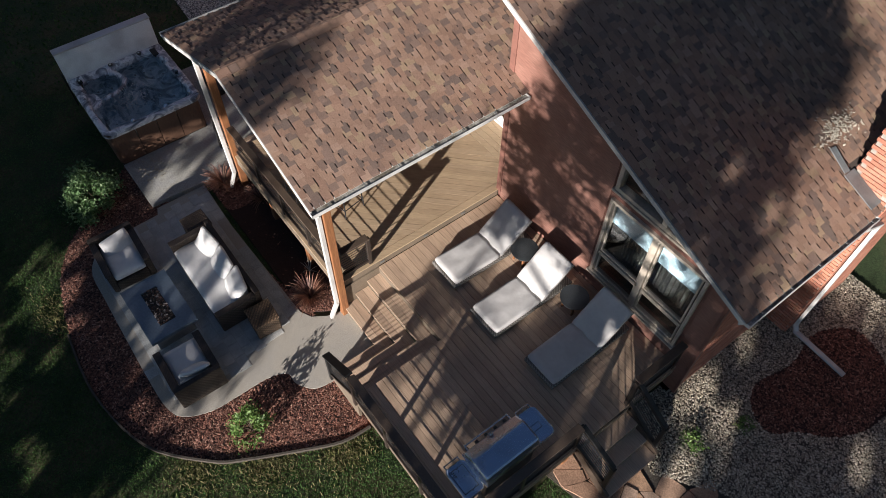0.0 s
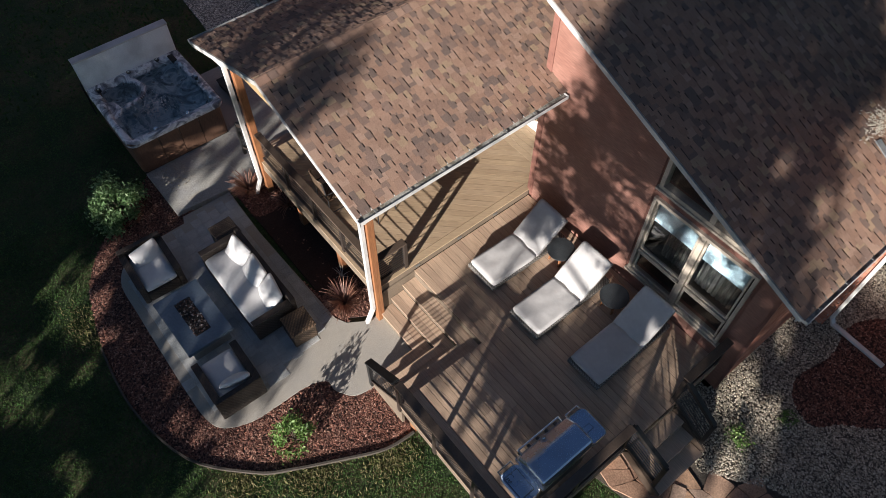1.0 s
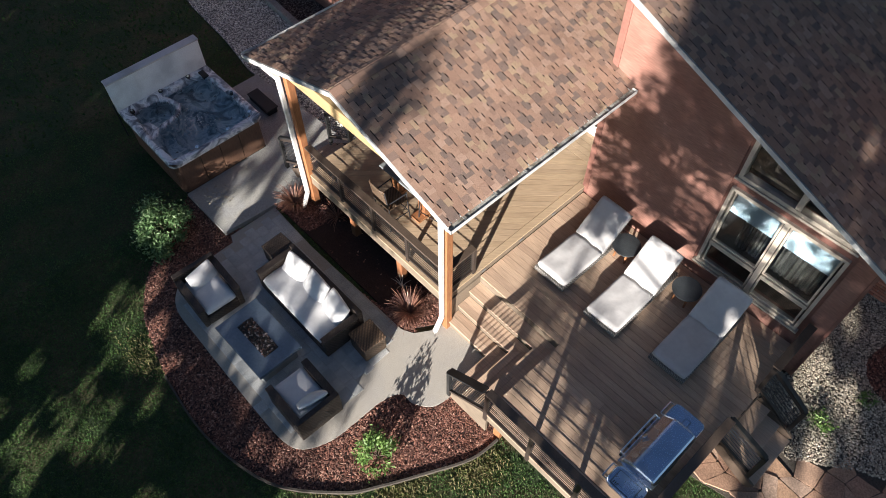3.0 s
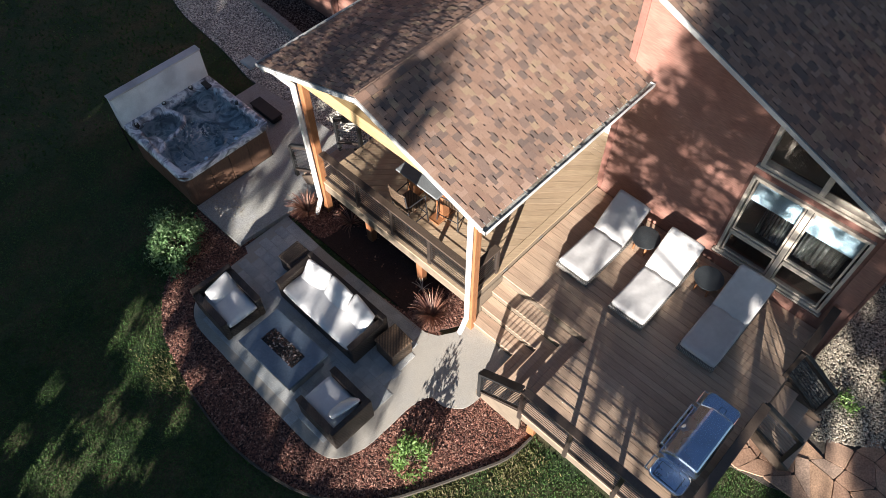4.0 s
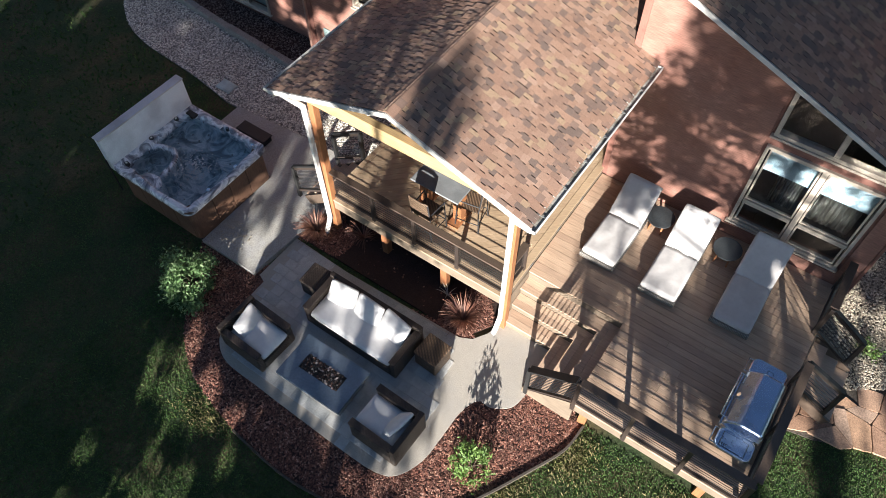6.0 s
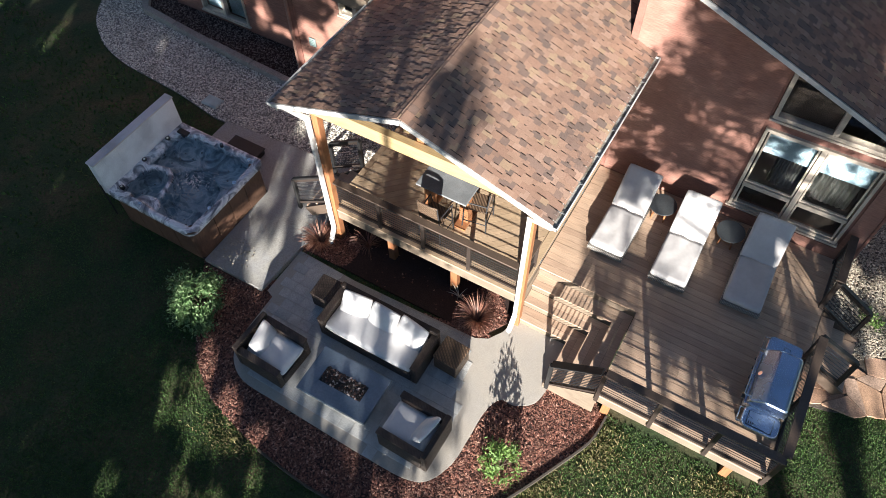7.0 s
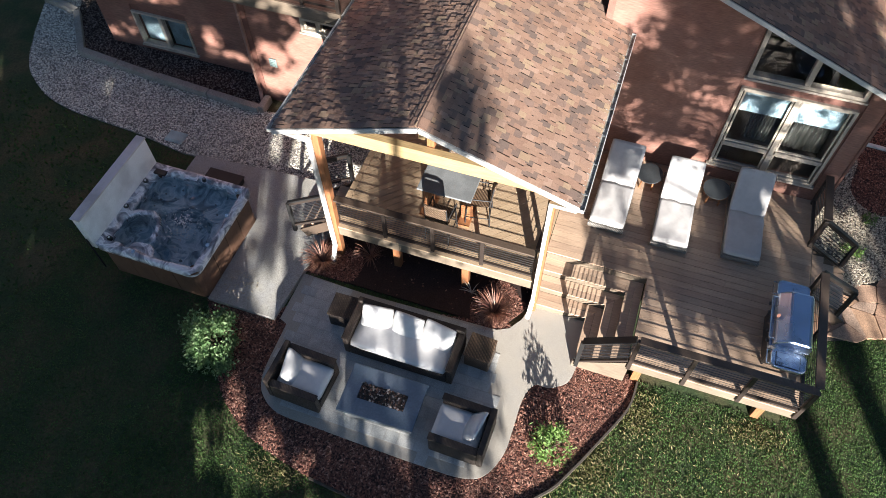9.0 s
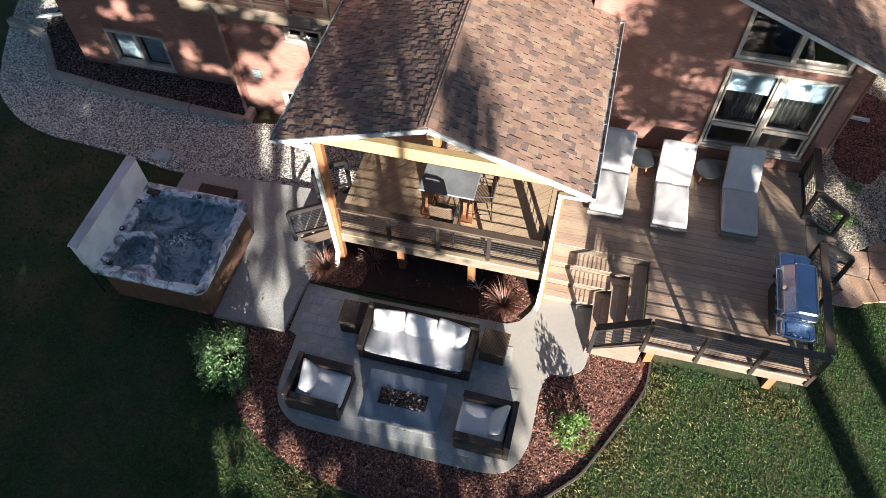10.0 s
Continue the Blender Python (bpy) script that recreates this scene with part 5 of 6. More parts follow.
def round_table(at, label):
    t = thing("round_table", label, "side table", "round tables between the loungers", at=at)
    b = bmesh.new()
    rod(b, (0, 0, 0.30), (0, 0, 0.335), 0.25, 0.26, 28)
    part("tabletop", b, m_table_dark, t, "dark stone top")
    b = bmesh.new()
    rod(b, (0, 0, 0.285), (0, 0, 0.30), 0.20, 0.20, 24)
    part("ring", b, m_cedar, t)
    for k in range(4):
        a = radians(45 + 90 * k)
        part("leg", beamed((0.17 * math.cos(a), 0.17 * math.sin(a), 0.0), (0.15 * math.cos(a), 0.15 * math.sin(a), 0.29), 0.05, 0.03, 0.005), m_cedar, t, "orange wooden leg")
    return t


round_table(pose(1.52, 3.15, DECK_Z), "round dark stone table on orange wooden legs")
round_table(pose(2.82, 3.17, DECK_Z), "round dark stone table on orange wooden legs, under the window")

# ---- grill ----
grill = thing("gas_grill", "long stainless steel gas grill with closed hood and side shelves", "grill", at=pose(4.24, 0.25, DECK_Z))
part("cabinet", boxed(-0.24, 0.24, -0.46, 0.46, 0.10, 0.62, 0.01), m_iron, grill, "dark cabinet")
part("firebox", boxed(-0.27, 0.27, -0.48, 0.48, 0.622, 0.74, 0.02), m_sky_steel, grill)
bm = bmesh.new()
prof = [(-0.285, 0.742), (-0.295, 0.80), (-0.28, 0.85), (-0.255, 0.89), (-0.115, 0.995), (-0.08, 1.012), (-0.05, 1.018), (0.19, 1.018), (0.225, 1.008), (0.25, 0.985), (0.285, 0.90), (0.29, 0.86), (0.285, 0.742)]
for y, inset in ((-0.50, 0.03), (-0.485, 0.008), (-0.46, 0.0), (0.46, 0.0), (0.485, 0.008), (0.50, 0.03)):
    for x, z in prof:
        bm.verts.new((x * (1 - inset / 0.285), y, 0.742 + (z - 0.742) * (1 - inset / 0.28)))
bm.verts.ensure_lookup_table()
m_ = len(prof)
for q in range(5):
    for k in range(m_ - 1):
        bm.faces.new([bm.verts[q * m_ + k], bm.verts[(q + 1) * m_ + k], bm.verts[(q + 1) * m_ + k + 1], bm.verts[q * m_ + k + 1]])
bm.faces.new(bm.verts[:m_])
bm.faces.new(bm.verts[5 * m_:])
bmesh.ops.recalc_face_normals(bm, faces=bm.faces[:])
hood = part("hood", bm, m_sky_steel, grill, "stainless hood with a flat top")
bm = bmesh.new()
tube(bm, [(-0.27, -0.40, 0.84), (-0.355, -0.40, 0.85), (-0.355, 0.40, 0.85), (-0.27, 0.40, 0.84)], 0.015)
part("handle", bm, m_chrome, hood, "chrome bar handle")
bm = bmesh.new()
rod(bm, (-0.245, 0.0, 0.905), (-0.262, 0.0, 0.918), 0.038, 0.038, 16)
part("thermometer", bm, m_chrome, hood)
for sy in (-1, 1):
    y0, y1 = sorted((sy * 0.505, sy * 0.85))
    ym = (y0 + y1) / 2
    bm = bmesh.new()
    prism(bm, [(x, ym + y) for x, y in rounded(0.27, (y1 - y0) / 2, 0.09)], 0.70, 0.742)
    part("side_shelf", bm, m_sky_steel, grill, "stainless side shelf")
    bm = bmesh.new()
    ring_ = [(x, ym + y, 0.745) for x, y in rounded(0.265, (y1 - y0) / 2 - 0.005, 0.09, 4)]
    tube(bm, ring_ + ring_[:1], 0.011, 6)
    part("shelf_lip", bm, m_chrome, grill, "bright rolled shelf edge")
    bm = bmesh.new()
    tube(bm, [(-0.26, y0 + 0.05, 0.72), (-0.33, y0 + 0.05, 0.72), (-0.33, y1 - 0.05, 0.72), (-0.26, y1 - 0.05, 0.72)], 0.011)
    part("towel_bar", bm, m_chrome, grill, "chrome towel bar")
lid_ = part("burner_lid", boxed(-0.19, 0.17, -0.80, -0.57, 0.7425, 0.757, 0.006), m_sky_steel, grill, "flat stainless side burner lid")
for k in range(3):
    part("slot", boxed(-0.17 + 0.03 * k, -0.155 + 0.03 * k, -0.79, -0.745, 0.7572, 0.7585), m_black, lid_)
part("burner_gap", boxed(-0.20, 0.18, -0.81, -0.56, 0.7405, 0.7435), m_black, grill, "dark gap round the burner lid")
part("recess", boxed(-0.02, 0.08, 0.57, 0.74, 0.7405, 0.7435), m_iron, grill, "recessed tray in the shelf")
part("recess_lid", boxed(-0.012, 0.072, 0.578, 0.732, 0.7437, 0.746, 0.001), m_sky_steel, grill)
for y in (-0.505, 0.505):
    part("hood_band", boxed(-0.288, 0.288, min(y, y * 0.975), max(y, y * 0.975), 0.742, 0.80, 0.004), m_chrome, grill, "bright band at the end of the hood")
part("control_panel", boxed(-0.315, -0.272, -0.48, 0.48, 0.635, 0.735, 0.008), m_sky_steel, grill)
for k in range(5):
    y = -0.36 + 0.18 * k
    bm = bmesh.new()
    rod(bm, (-0.317, y, 0.685), (-0.36, y, 0.685), 0.033, 0.028, 14)
    part("knob", bm, m_iron, grill, "dark knob with chrome ring")
for x in (-0.19, 0.19):
    for y in (-0.4, 0.4):
        bm = bmesh.new()
        rod(bm, (x - 0.012, y, 0.05), (x + 0.012, y, 0.05), 0.05, seg=14)
        part("caster", bm, m_black, grill)
        part("caster_fork", boxed(x - 0.02, x + 0.02, y - 0.018, y + 0.018, 0.07, 0.10), m_iron, grill)

# ---- bar table and chairs on the porch ----
bar = thing("bar_table", "grey-topped bar table on cedar pedestals", "table", at=pose(-1.97, 1.07, PORCH_Z))
part("tabletop", boxed(-0.52, 0.52, -0.32, 0.32, 0.84, 0.88, 0.01), m_counter, bar, "grey stone top")
for x in (-0.40, 0.36):
    part("pedestal", boxed(x - 0.09, x + 0.09, -0.09, 0.09, 0.0, 0.838, 0.008), m_cedar, bar, "orange cedar pedestal")
    part("foot", boxed(x - 0.12, x + 0.12, -0.26, 0.26, 0.0, 0.05, 0.008), m_cedar, bar)


def bar_chair(at, label):
    t = thing("bar_chair", label, "chair", "bar chairs", at=at)
    s = 0.21
    for x in (-s, s):
        for y in (-s, s):
            b = bmesh.new()
            top = 1.10 if y > 0 else 0.60
            tube(b, [(x * 1.12, y * 1.12, 0), (x, y, 0.55), (x * 0.98, y + (0.06 if y > 0 else 0), top)], 0.013)
            part("leg", b, m_iron, t)
    part("seat", boxed(-s, s, -s, s, 0.545, 0.57, 0.008), m_wicker_tan, t, "woven tan seat")
    ob = part("backrest", boxed(-s + 0.01, s - 0.01, -0.012, 0.012, -0.25, 0.25, 0.008), m_wicker_tan, t, "woven tan backrest")
    placed(ob, pose(0, s + 0.045, 0.85, -8))
    b = bmesh.new()
    tube(b, [(-s, s + 0.06, 1.10), (-s * 0.5, s + 0.10, 1.13), (s * 0.5, s + 0.10, 1.13), (s, s + 0.06, 1.10)], 0.015)
    part("top_bar", b, m_wicker_tan, t)
    for x in (-s, s):
        b = bmesh.new()
        tube(b, [(x, s + 0.03, 0.74), (x * 1.1, -s + 0.02, 0.76), (x, -s, 0.60)], 0.012)
        part("armrest", b, m_iron, t)
    b = bmesh.new()
    tube(b, [(-s * 1.06, -s * 1.06, 0.22), (s * 1.06, -s * 1.06, 0.22), (s * 1.06, s * 1.06, 0.22), (-s * 1.06, s * 1.06, 0.22), (-s * 1.06, -s * 1.06, 0.22)], 0.01)
    part("footrest", b, m_iron, t)
    return t


bar_chair(pose(-1.95, 0.55, PORCH_Z, 0, 0, 178), "dark metal bar chair with slatted tan seat, tucked under the table")
bar_chair(pose(-1.40, 1.16, PORCH_Z, 0, 0, -80), "dark metal bar chair at the end of the table")
bar_chair(pose(-2.0, 1.66, PORCH_Z, 0, 0, 5), "dark metal bar chair on the house side of the table")


# ---- planting ----
def shrub(label, x, y, r, h, count, size, mat, seed):
    g = np.random.default_rng(seed)
    s = thing("shrub", label, "shrub", at=pose(x, y, -0.02))
    b = bmesh.new()
    tips = []
    for k in range(9):
        a, e = g.uniform(0, 6.28), g.uniform(0.5, 1.3)
        tip = Vector((math.cos(a) * r * 0.75 * math.cos(e), math.sin(a) * r * 0.75 * math.cos(e), h * 0.75 * math.sin(e)))
        tips.append(tip)
        rod(b, (0, 0, 0), tip, 0.014, 0.004, 6)
    part("stems", b, m_bark, s)
    c = []
    for k in range(26):
        a, e = g.uniform(0, 6.28), math.asin(g.uniform(0.05, 1))
        rr = g.uniform(0.6, 1.0)
        c.append((math.cos(a) * math.cos(e) * r * rr, math.sin(a) * math.cos(e) * r * rr, 0.06 + math.sin(e) * h * rr * 0.9, g.uniform(0.11, 0.2) * r / 0.5))
    pts = []
    for q in c:
        m = int(count / len(c))
        pts.append(np.array(q[:3]) + g.normal(0, q[3] * 0.55, (m, 3)))
    pts = np.concatenate(pts)
    pts[:, 2] = np.maximum(pts[:, 2], 0.03)
    part("foliage", leaves("foliage", g, pts, size, mat, 0.8), mat, s)
    return s


shrub("bushy green leafy shrub in the mulch by the slab", -5.22, -2.60, 0.52, 0.95, 5200, 0.038, m_shrub, 3)
shrub("low lime-green shrub in the sunny mulch", 1.05, -2.45, 0.34, 0.5, 900, 0.036, m_lime, 5)


def spiky(label, x, y, r, n, mat, seed, h=0.45):
    g = np.random.default_rng(seed)
    s = thing("grass_tuft", label, "ornamental grass", at=pose(x, y, -0.02))
    vs, fs = [], []
    for k in range(n):
        a, L = g.uniform(0, 6.28), r * g.uniform(0.7, 1.15)
        up = g.uniform(0.25, 1.0) * h
        w = 0.011
        base = len(vs)
        for t in (0, 0.35, 0.7, 1.0):
            d, z = L * t, up * (1 - (1 - t) ** 2) - 0.25 * h * t * t * (1.2 - up / h)
            ww = w * (1 - t * 0.9)
            vs.append((math.cos(a) * d - math.sin(a) * ww, math.sin(a) * d + math.cos(a) * ww, max(z, 0.01)))
            vs.append((math.cos(a) * d + math.sin(a) * ww, math.sin(a) * d - math.cos(a) * ww, max(z, 0.01) + 0.004))
        for j in range(3):
            fs.append((base + 2 * j, base + 2 * j + 1, base + 2 * j + 3, base + 2 * j + 2))
    part("foliage", soup("foliage", vs, fs, mat), mat, s)
    return s


spiky("red-brown spiky ornamental grass by the path", -0.60, -0.28, 0.42, 240, m_red_blade, 1)
spiky("red-brown spiky ornamental grass beside the slab", -4.16, -0.28, 0.40, 240, m_red_blade, 2)
spiky("sparse pale spiky plant in the shade under the porch", -1.15, 0.02, 0.22, 10, m_pale_blade, 4, 0.2)
spiky("red-brown spiky plant deep under the porch", -3.3, 0.15, 0.34, 50, m_red_blade, 9)
shrub("small green weed among the river rock", 5.75, 3.35, 0.22, 0.18, 260, 0.03, m_lime, 15)
shrub("small green weed in the river rock near the wall", 6.1, 4.3, 0.16, 0.14, 160, 0.03, m_lime, 16)

# ---- trees between the sun and the house ----
TREE_Y = -18.0
# openings in the foliage, (x, z, half width, half height) in the plane y = TREE_Y
LAWN_GAPS = [(2.15, 3.98, 1.12, 0.20), (2.45, 3.55, 0.95, 0.18), (0.75, 3.49, 0.26, 0.10), (0.77, 3.23, 0.28, 0.09), (5.65, 4.13, 0.25, 0.06), (6.2, 4.17, 0.2, 0.06), (1.95, 3.26, 0.7, 0.13), (3.35, 3.84, 0.18, 0.10),
             (4.55, 3.56, 0.45, 0.09), (-3.05, 4.69, 0.25, 0.10), (5.3, 4.16, 0.22, 0.08), (1.8, 4.25, 0.25, 0.08), (8.1, 4.9, 1.15, 0.75), (10.5, 4.6, 1.6, 0.8)]
HOUSE_GAPS = [(1.4, 5.0, 0.45, 0.22), (-0.6, 8.35, 0.6, 0.25), (-1.1, 8.12, 0.4, 0.14), (0.66, 7.4, 0.22, 0.35), (2.4, 7.7, 0.4, 0.3), (2.2, 6.95, 0.45, 0.22), (1.0, 6.98, 0.4, 0.12),
              (3.1, 7.15, 0.45, 0.25), (3.2, 7.95, 0.35, 0.2), (2.96, 8.8, 0.15, 0.1), (-2.33, 6.03, 0.12, 0.09), (2.22, 6.0, 0.14, 0.28), (2.72, 5.9, 0.10, 0.24), (3.0, 5.15, 0.14, 0.3), (2.5, 5.2, 0.10, 0.3),
              (2.35, 4.95, 0.35, 0.16), (3.9, 5.95, 0.45, 0.35)]
ROOF_GAPS = [(10.9, 6.88, 0.5, 0.16), (11.25, 7.45, 0.35, 0.22), (9.45, 6.8, 0.3, 0.14), (12.75, 7.42, 0.12, 0.1), (9.50, 11.25, 0.45, 1.05), (13.5, 10.88, 0.13, 0.10), (12.48, 11.5, 0.06, 0.24), (12.64, 10.98, 0.08, 0.09), (13.28, 11.82, 0.10, 0.14), (14.2, 10.62, 0.2, 0.13),
             (14.9, 10.5, 0.35, 0.25), (13.37, 10.6, 0.1, 0.08), (14.95, 6.36, 0.75, 0.32), (15.2, 6.9, 0.3, 0.12), (14.4, 5.85, 0.7, 0.16), (17.7, 6.85, 0.25, 0.16)]
SEAT_GAPS = [(4.75, 5.33, 0.32, 0.05), (5.4, 5.27, 0.38, 0.05), (5.3, 5.42, 0.3, 0.04), (5.9, 5.36, 0.2, 0.05), (6.08, 4.97, 0.28, 0.08), (3.3, 5.0, 0.2, 0.06), (4.85, 4.34, 0.4, 0.05), (-1.1, 6.42, 0.16, 0.07), (-0.75, 6.5, 0.18, 0.06), (-0.45, 6.72, 0.16, 0.06), (-0.8, 6.3, 0.2, 0.04), (12.5, 6.99, 0.28, 0.07), (12.2, 6.85, 0.45, 0.16), (12.7, 7.1, 0.3, 0.12), (12.84, 7.31, 0.2, 0.1), (11.45, 6.74, 0.3, 0.05)]
OPENINGS = LAWN_GAPS + HOUSE_GAPS + ROOF_GAPS + SEAT_GAPS
KX, KZ = 0.430, math.tan(SUN_EL) * 1.089


def tree(label, x, y, crowns, trunk_r, seed, leaf=0.15, sprays=(), dense=1.0, twig=1.0):
    """A tree whose crown is a set of leafy masses (x, z, half width, half height, depth, leaves), each hung on a limb."""
    g = np.random.default_rng(seed)
    t = thing("tree", label, "tree", at=pose(x, y, 0))
    top = max(c[1] for c in crowns)
    b = bmesh.new()
    pts = [Vector((0, 0, -0.1)), Vector((0.1, 0.1, top * 0.35)), Vector((-0.05, 0.15, top * 0.65)), Vector((0.08, 0, top * 0.95))]
    for k in range(3):
        rod(b, pts[k], pts[k + 1], trunk_r * (1 - 0.28 * k), trunk_r * (1 - 0.28 * (k + 1)), 12)
    part("trunk", b, m_bark, t)
    b = bmesh.new()
    allp = []
    for cx_, cz_, rx, rz, ry, n in crowns:
        n = int(n * dense)
        c = Vector((cx_ - x, 0, cz_))
        z0 = max(1.5, cz_ - 0.15 * abs(cx_ - x) - 0.2)
        z0 = min(z0, top * 0.9)
        rod(b, (0, 0, z0), c, 0.10 * twig, 0.03 * twig, 7)
        clumps = max(6, int(n / dense) // 45)
        u = g.normal(0, 1, (clumps, 3))
        u /= np.linalg.norm(u, axis=1, keepdims=True)
        u *= g.uniform(0.25, 1, (clumps, 1)) ** 0.5
        cc = u * np.array([rx, ry, rz]) + np.array(c)
        for q in cc[::3]:
            rod(b, c, q, 0.03 * twig, 0.008 * twig, 5)
        p = cc[g.integers(0, clumps, n)] + g.normal(0, 0.21, (n, 3))
        allp.append(p)
    # level sprays of small leaves (x0, x1, z0, z1, number)
    for x0, x1, z0, z1, n in sprays:
        sx_, sz_ = g.uniform(x0, x1, n) - x, g.uniform(z0, z1, n)
        sy_ = g.normal(0, 0.25, n)
        for q in range(0, n, 6):
            rod(b, (0, 0, min(sz_[q], top)), (sx_[q], sy_[q], sz_[q]), 0.02, 0.006, 5)
        k = np.repeat(np.arange(n), 9)
        off = g.normal(0, 1, (len(k), 3)) * np.array([0.17, 0.05, 0.035])
        allp.append(np.stack([sx_[k], sy_[k], sz_[k]], -1) + off)
    part("limbs", b, m_bark, t)
    allp = np.concatenate(allp)
    # openings in the foliage through which the sun comes
    gx_ = allp[:, 0] + x + KX * (allp[:, 1] + y - TREE_Y)
    gz_ = allp[:, 2] + KZ * (allp[:, 1] + y - TREE_Y)
    keep = np.ones(len(allp), bool)
    ragged = 1 + 0.35 * np.sin(9 * gx_ + 4 * gz_) + 0.35 * np.sin(27 * gz_ - 6 * gx_) + 0.3 * np.sin(33 * gx_ + 13 * gz_)
    for ox, oz, orx, orz in OPENINGS:
        keep &= ((gx_ - ox) / orx) ** 2 + ((gz_ - oz) / orz) ** 2 > ragged
    allp = allp[keep]
    allp[:, 2] = np.maximum(allp[:, 2], 1.2)
    part("crown", leaves("crown", g, allp, leaf, m_leaf, 0.2), m_leaf, t)
    return t


tree("slender tree at the edge of the lawn", 9.0, -10.0, [(8.6, 9.0, 0.5, 0.5, 0.6, 300), (9.2, 7.6, 0.5, 0.5, 0.6, 300)], 0.2, 20, 0.075,
     [(6.05, 8.6, 5.3, 7.2, 210), (6.1, 6.9, 5.2, 7.4, 70), (8.4, 10.6, 5.5, 8.0, 110), (6.2, 8.4, 6.8, 8.0, 110)])
tree("tall leafy tree on the garden side", 12.45, TREE_Y,
     [(12.2, 12.1, 1.75, 1.05, 0.6, 6400), (13.55, 11.65, 0.85, 0.45, 0.5, 1900), (10.85, 11.0, 0.65, 0.6, 0.3, 900), (10.15, 9.1, 0.25, 0.6, 0.3, 240), (10.7, 8.2, 0.5, 0.3, 0.4, 130), (12.9, 10.75, 0.85, 0.4, 0.5, 800), (14.2, 10.6, 0.45, 0.4, 0.5, 300), (10.9, 10.3, 0.65, 0.7, 0.5, 560), (12.2, 10.0, 1.2, 0.5, 0.5, 760),
      (14.0, 9.0, 0.7, 1.0, 1.3, 900), (10.5, 8.7, 0.6, 0.4, 1.0, 260), (12.9, 7.8, 1.4, 0.45, 1.1, 420),
      (10.6, 6.40, 1.2, 0.10, 0.4, 440), (11.7, 6.42, 0.6, 0.12, 0.4, 230), (11.7, 6.62, 0.5, 0.06, 0.3, 110), (12.2, 6.92, 0.5, 0.12, 0.3, 90), (10.05, 7.5, 0.3, 0.18, 0.2, 200), (12.55, 7.5, 0.4, 0.2, 0.3, 280), (12.9, 6.4, 0.6, 0.2, 1.0, 200)], 0.27, 21, 0.11, dense=1.7)
tree("leafy tree beside the first", 14.28, TREE_Y - 1,
     [(17.0, 6.9, 1.5, 0.8, 1.5, 4600), (15.4, 7.3, 1.1, 0.5, 1.5, 2200), (15.3, 8.8, 0.9, 0.9, 1.2, 700), (14.5, 6.3, 0.5, 0.3, 0.8, 260)], 0.33, 22)
tree("broad leafy tree that shades the patio", 5.2, TREE_Y,
     [(6.2, 4.95, 0.5, 0.5, 0.8, 500), (2.6, 4.5, 1.4, 0.7, 1.5, 800), (4.4, 4.15, 1.9, 0.22, 1.0, 260), (5.8, 4.05, 0.9, 0.1, 0.5, 300),
      (5.2, 6.3, 1.0, 0.35, 0.8, 330), (4.6, 7.4, 1.6, 0.8, 1.5, 500), (2.5, 5.25, 0.7, 0.35, 0.5, 150), (6.3, 9.83, 0.24, 0.14, 0.12, 220), (4.6, 9.6, 0.15, 0.22, 0.2, 120), (5.05, 9.7, 0.1, 0.1, 0.2, 60), (5.55, 10.2, 0.15, 0.15, 0.2, 90), (3.9, 9.75, 0.3, 0.3, 0.3, 170)], 0.26, 23, 0.095, dense=2.2)
tree("slender fine-leaved tree that dapples the patio", 3.2, TREE_Y - 0.6,
     [(4.3, 4.9, 2.0, 0.42, 0.6, 3000), (5.0, 5.45, 1.7, 0.25, 0.6, 1000), (2.0, 4.36, 0.7, 0.12, 0.4, 1100), (3.2, 5.2, 1.2, 0.3, 0.5, 700)], 0.12, 29, 0.05, twig=0.4)
tree("dense tree that shades the lawn", -0.6, TREE_Y,
     [(-0.2, 5.3, 1.9, 1.2, 1.8, 4200), (-2.8, 4.6, 2.2, 1.6, 1.8, 4200), (0.5, 7.8, 2.2, 0.9, 0.6, 3000), (-2.4, 8.0, 1.8, 1.0, 0.8, 3000), (-2.6, 6.2, 2.0, 0.6, 0.8, 3000), (-5.2, 6.5, 1.2, 0.5, 0.5, 1500), (1.0, 6.15, 1.7, 0.4, 0.6, 1900), (2.4, 8.9, 0.9, 0.6, 0.6, 700), (1.0, 9.25, 1.7, 0.3, 0.5, 1700), (-0.6, 6.4, 1.0, 0.5, 0.8, 900)], 0.24, 24)
tree("dense tree farther along the garden", -6.4, TREE_Y,
     [(-5.6, 4.2, 2.6, 2.0, 2.0, 4600), (-4.0, 4.7, 1.6, 0.8, 0.8, 2600), (-8.6, 5.0, 2.6, 2.4, 2.0, 3600), (-6.2, 8.0, 2.4, 1.5, 1.8, 2800)], 0.24, 25)
tree("low dense garden tree", -2.4, TREE_Y + 4,
     [(0.5, 2.40, 2.6, 0.36, 0.4, 3800), (0.9, 2.75, 0.8, 0.5, 0.8, 420), (3.0, 2.3, 1.5, 0.3, 0.8, 1300), (-0.9, 2.7, 0.9, 0.7, 0.9, 1100), (-2.6, 2.6, 1.5, 1.0, 1.4, 2500), (-5.0, 2.8, 1.8, 1.2, 1.4, 2400)], 0.12, 26, 0.09, dense=2.4, twig=0.22)
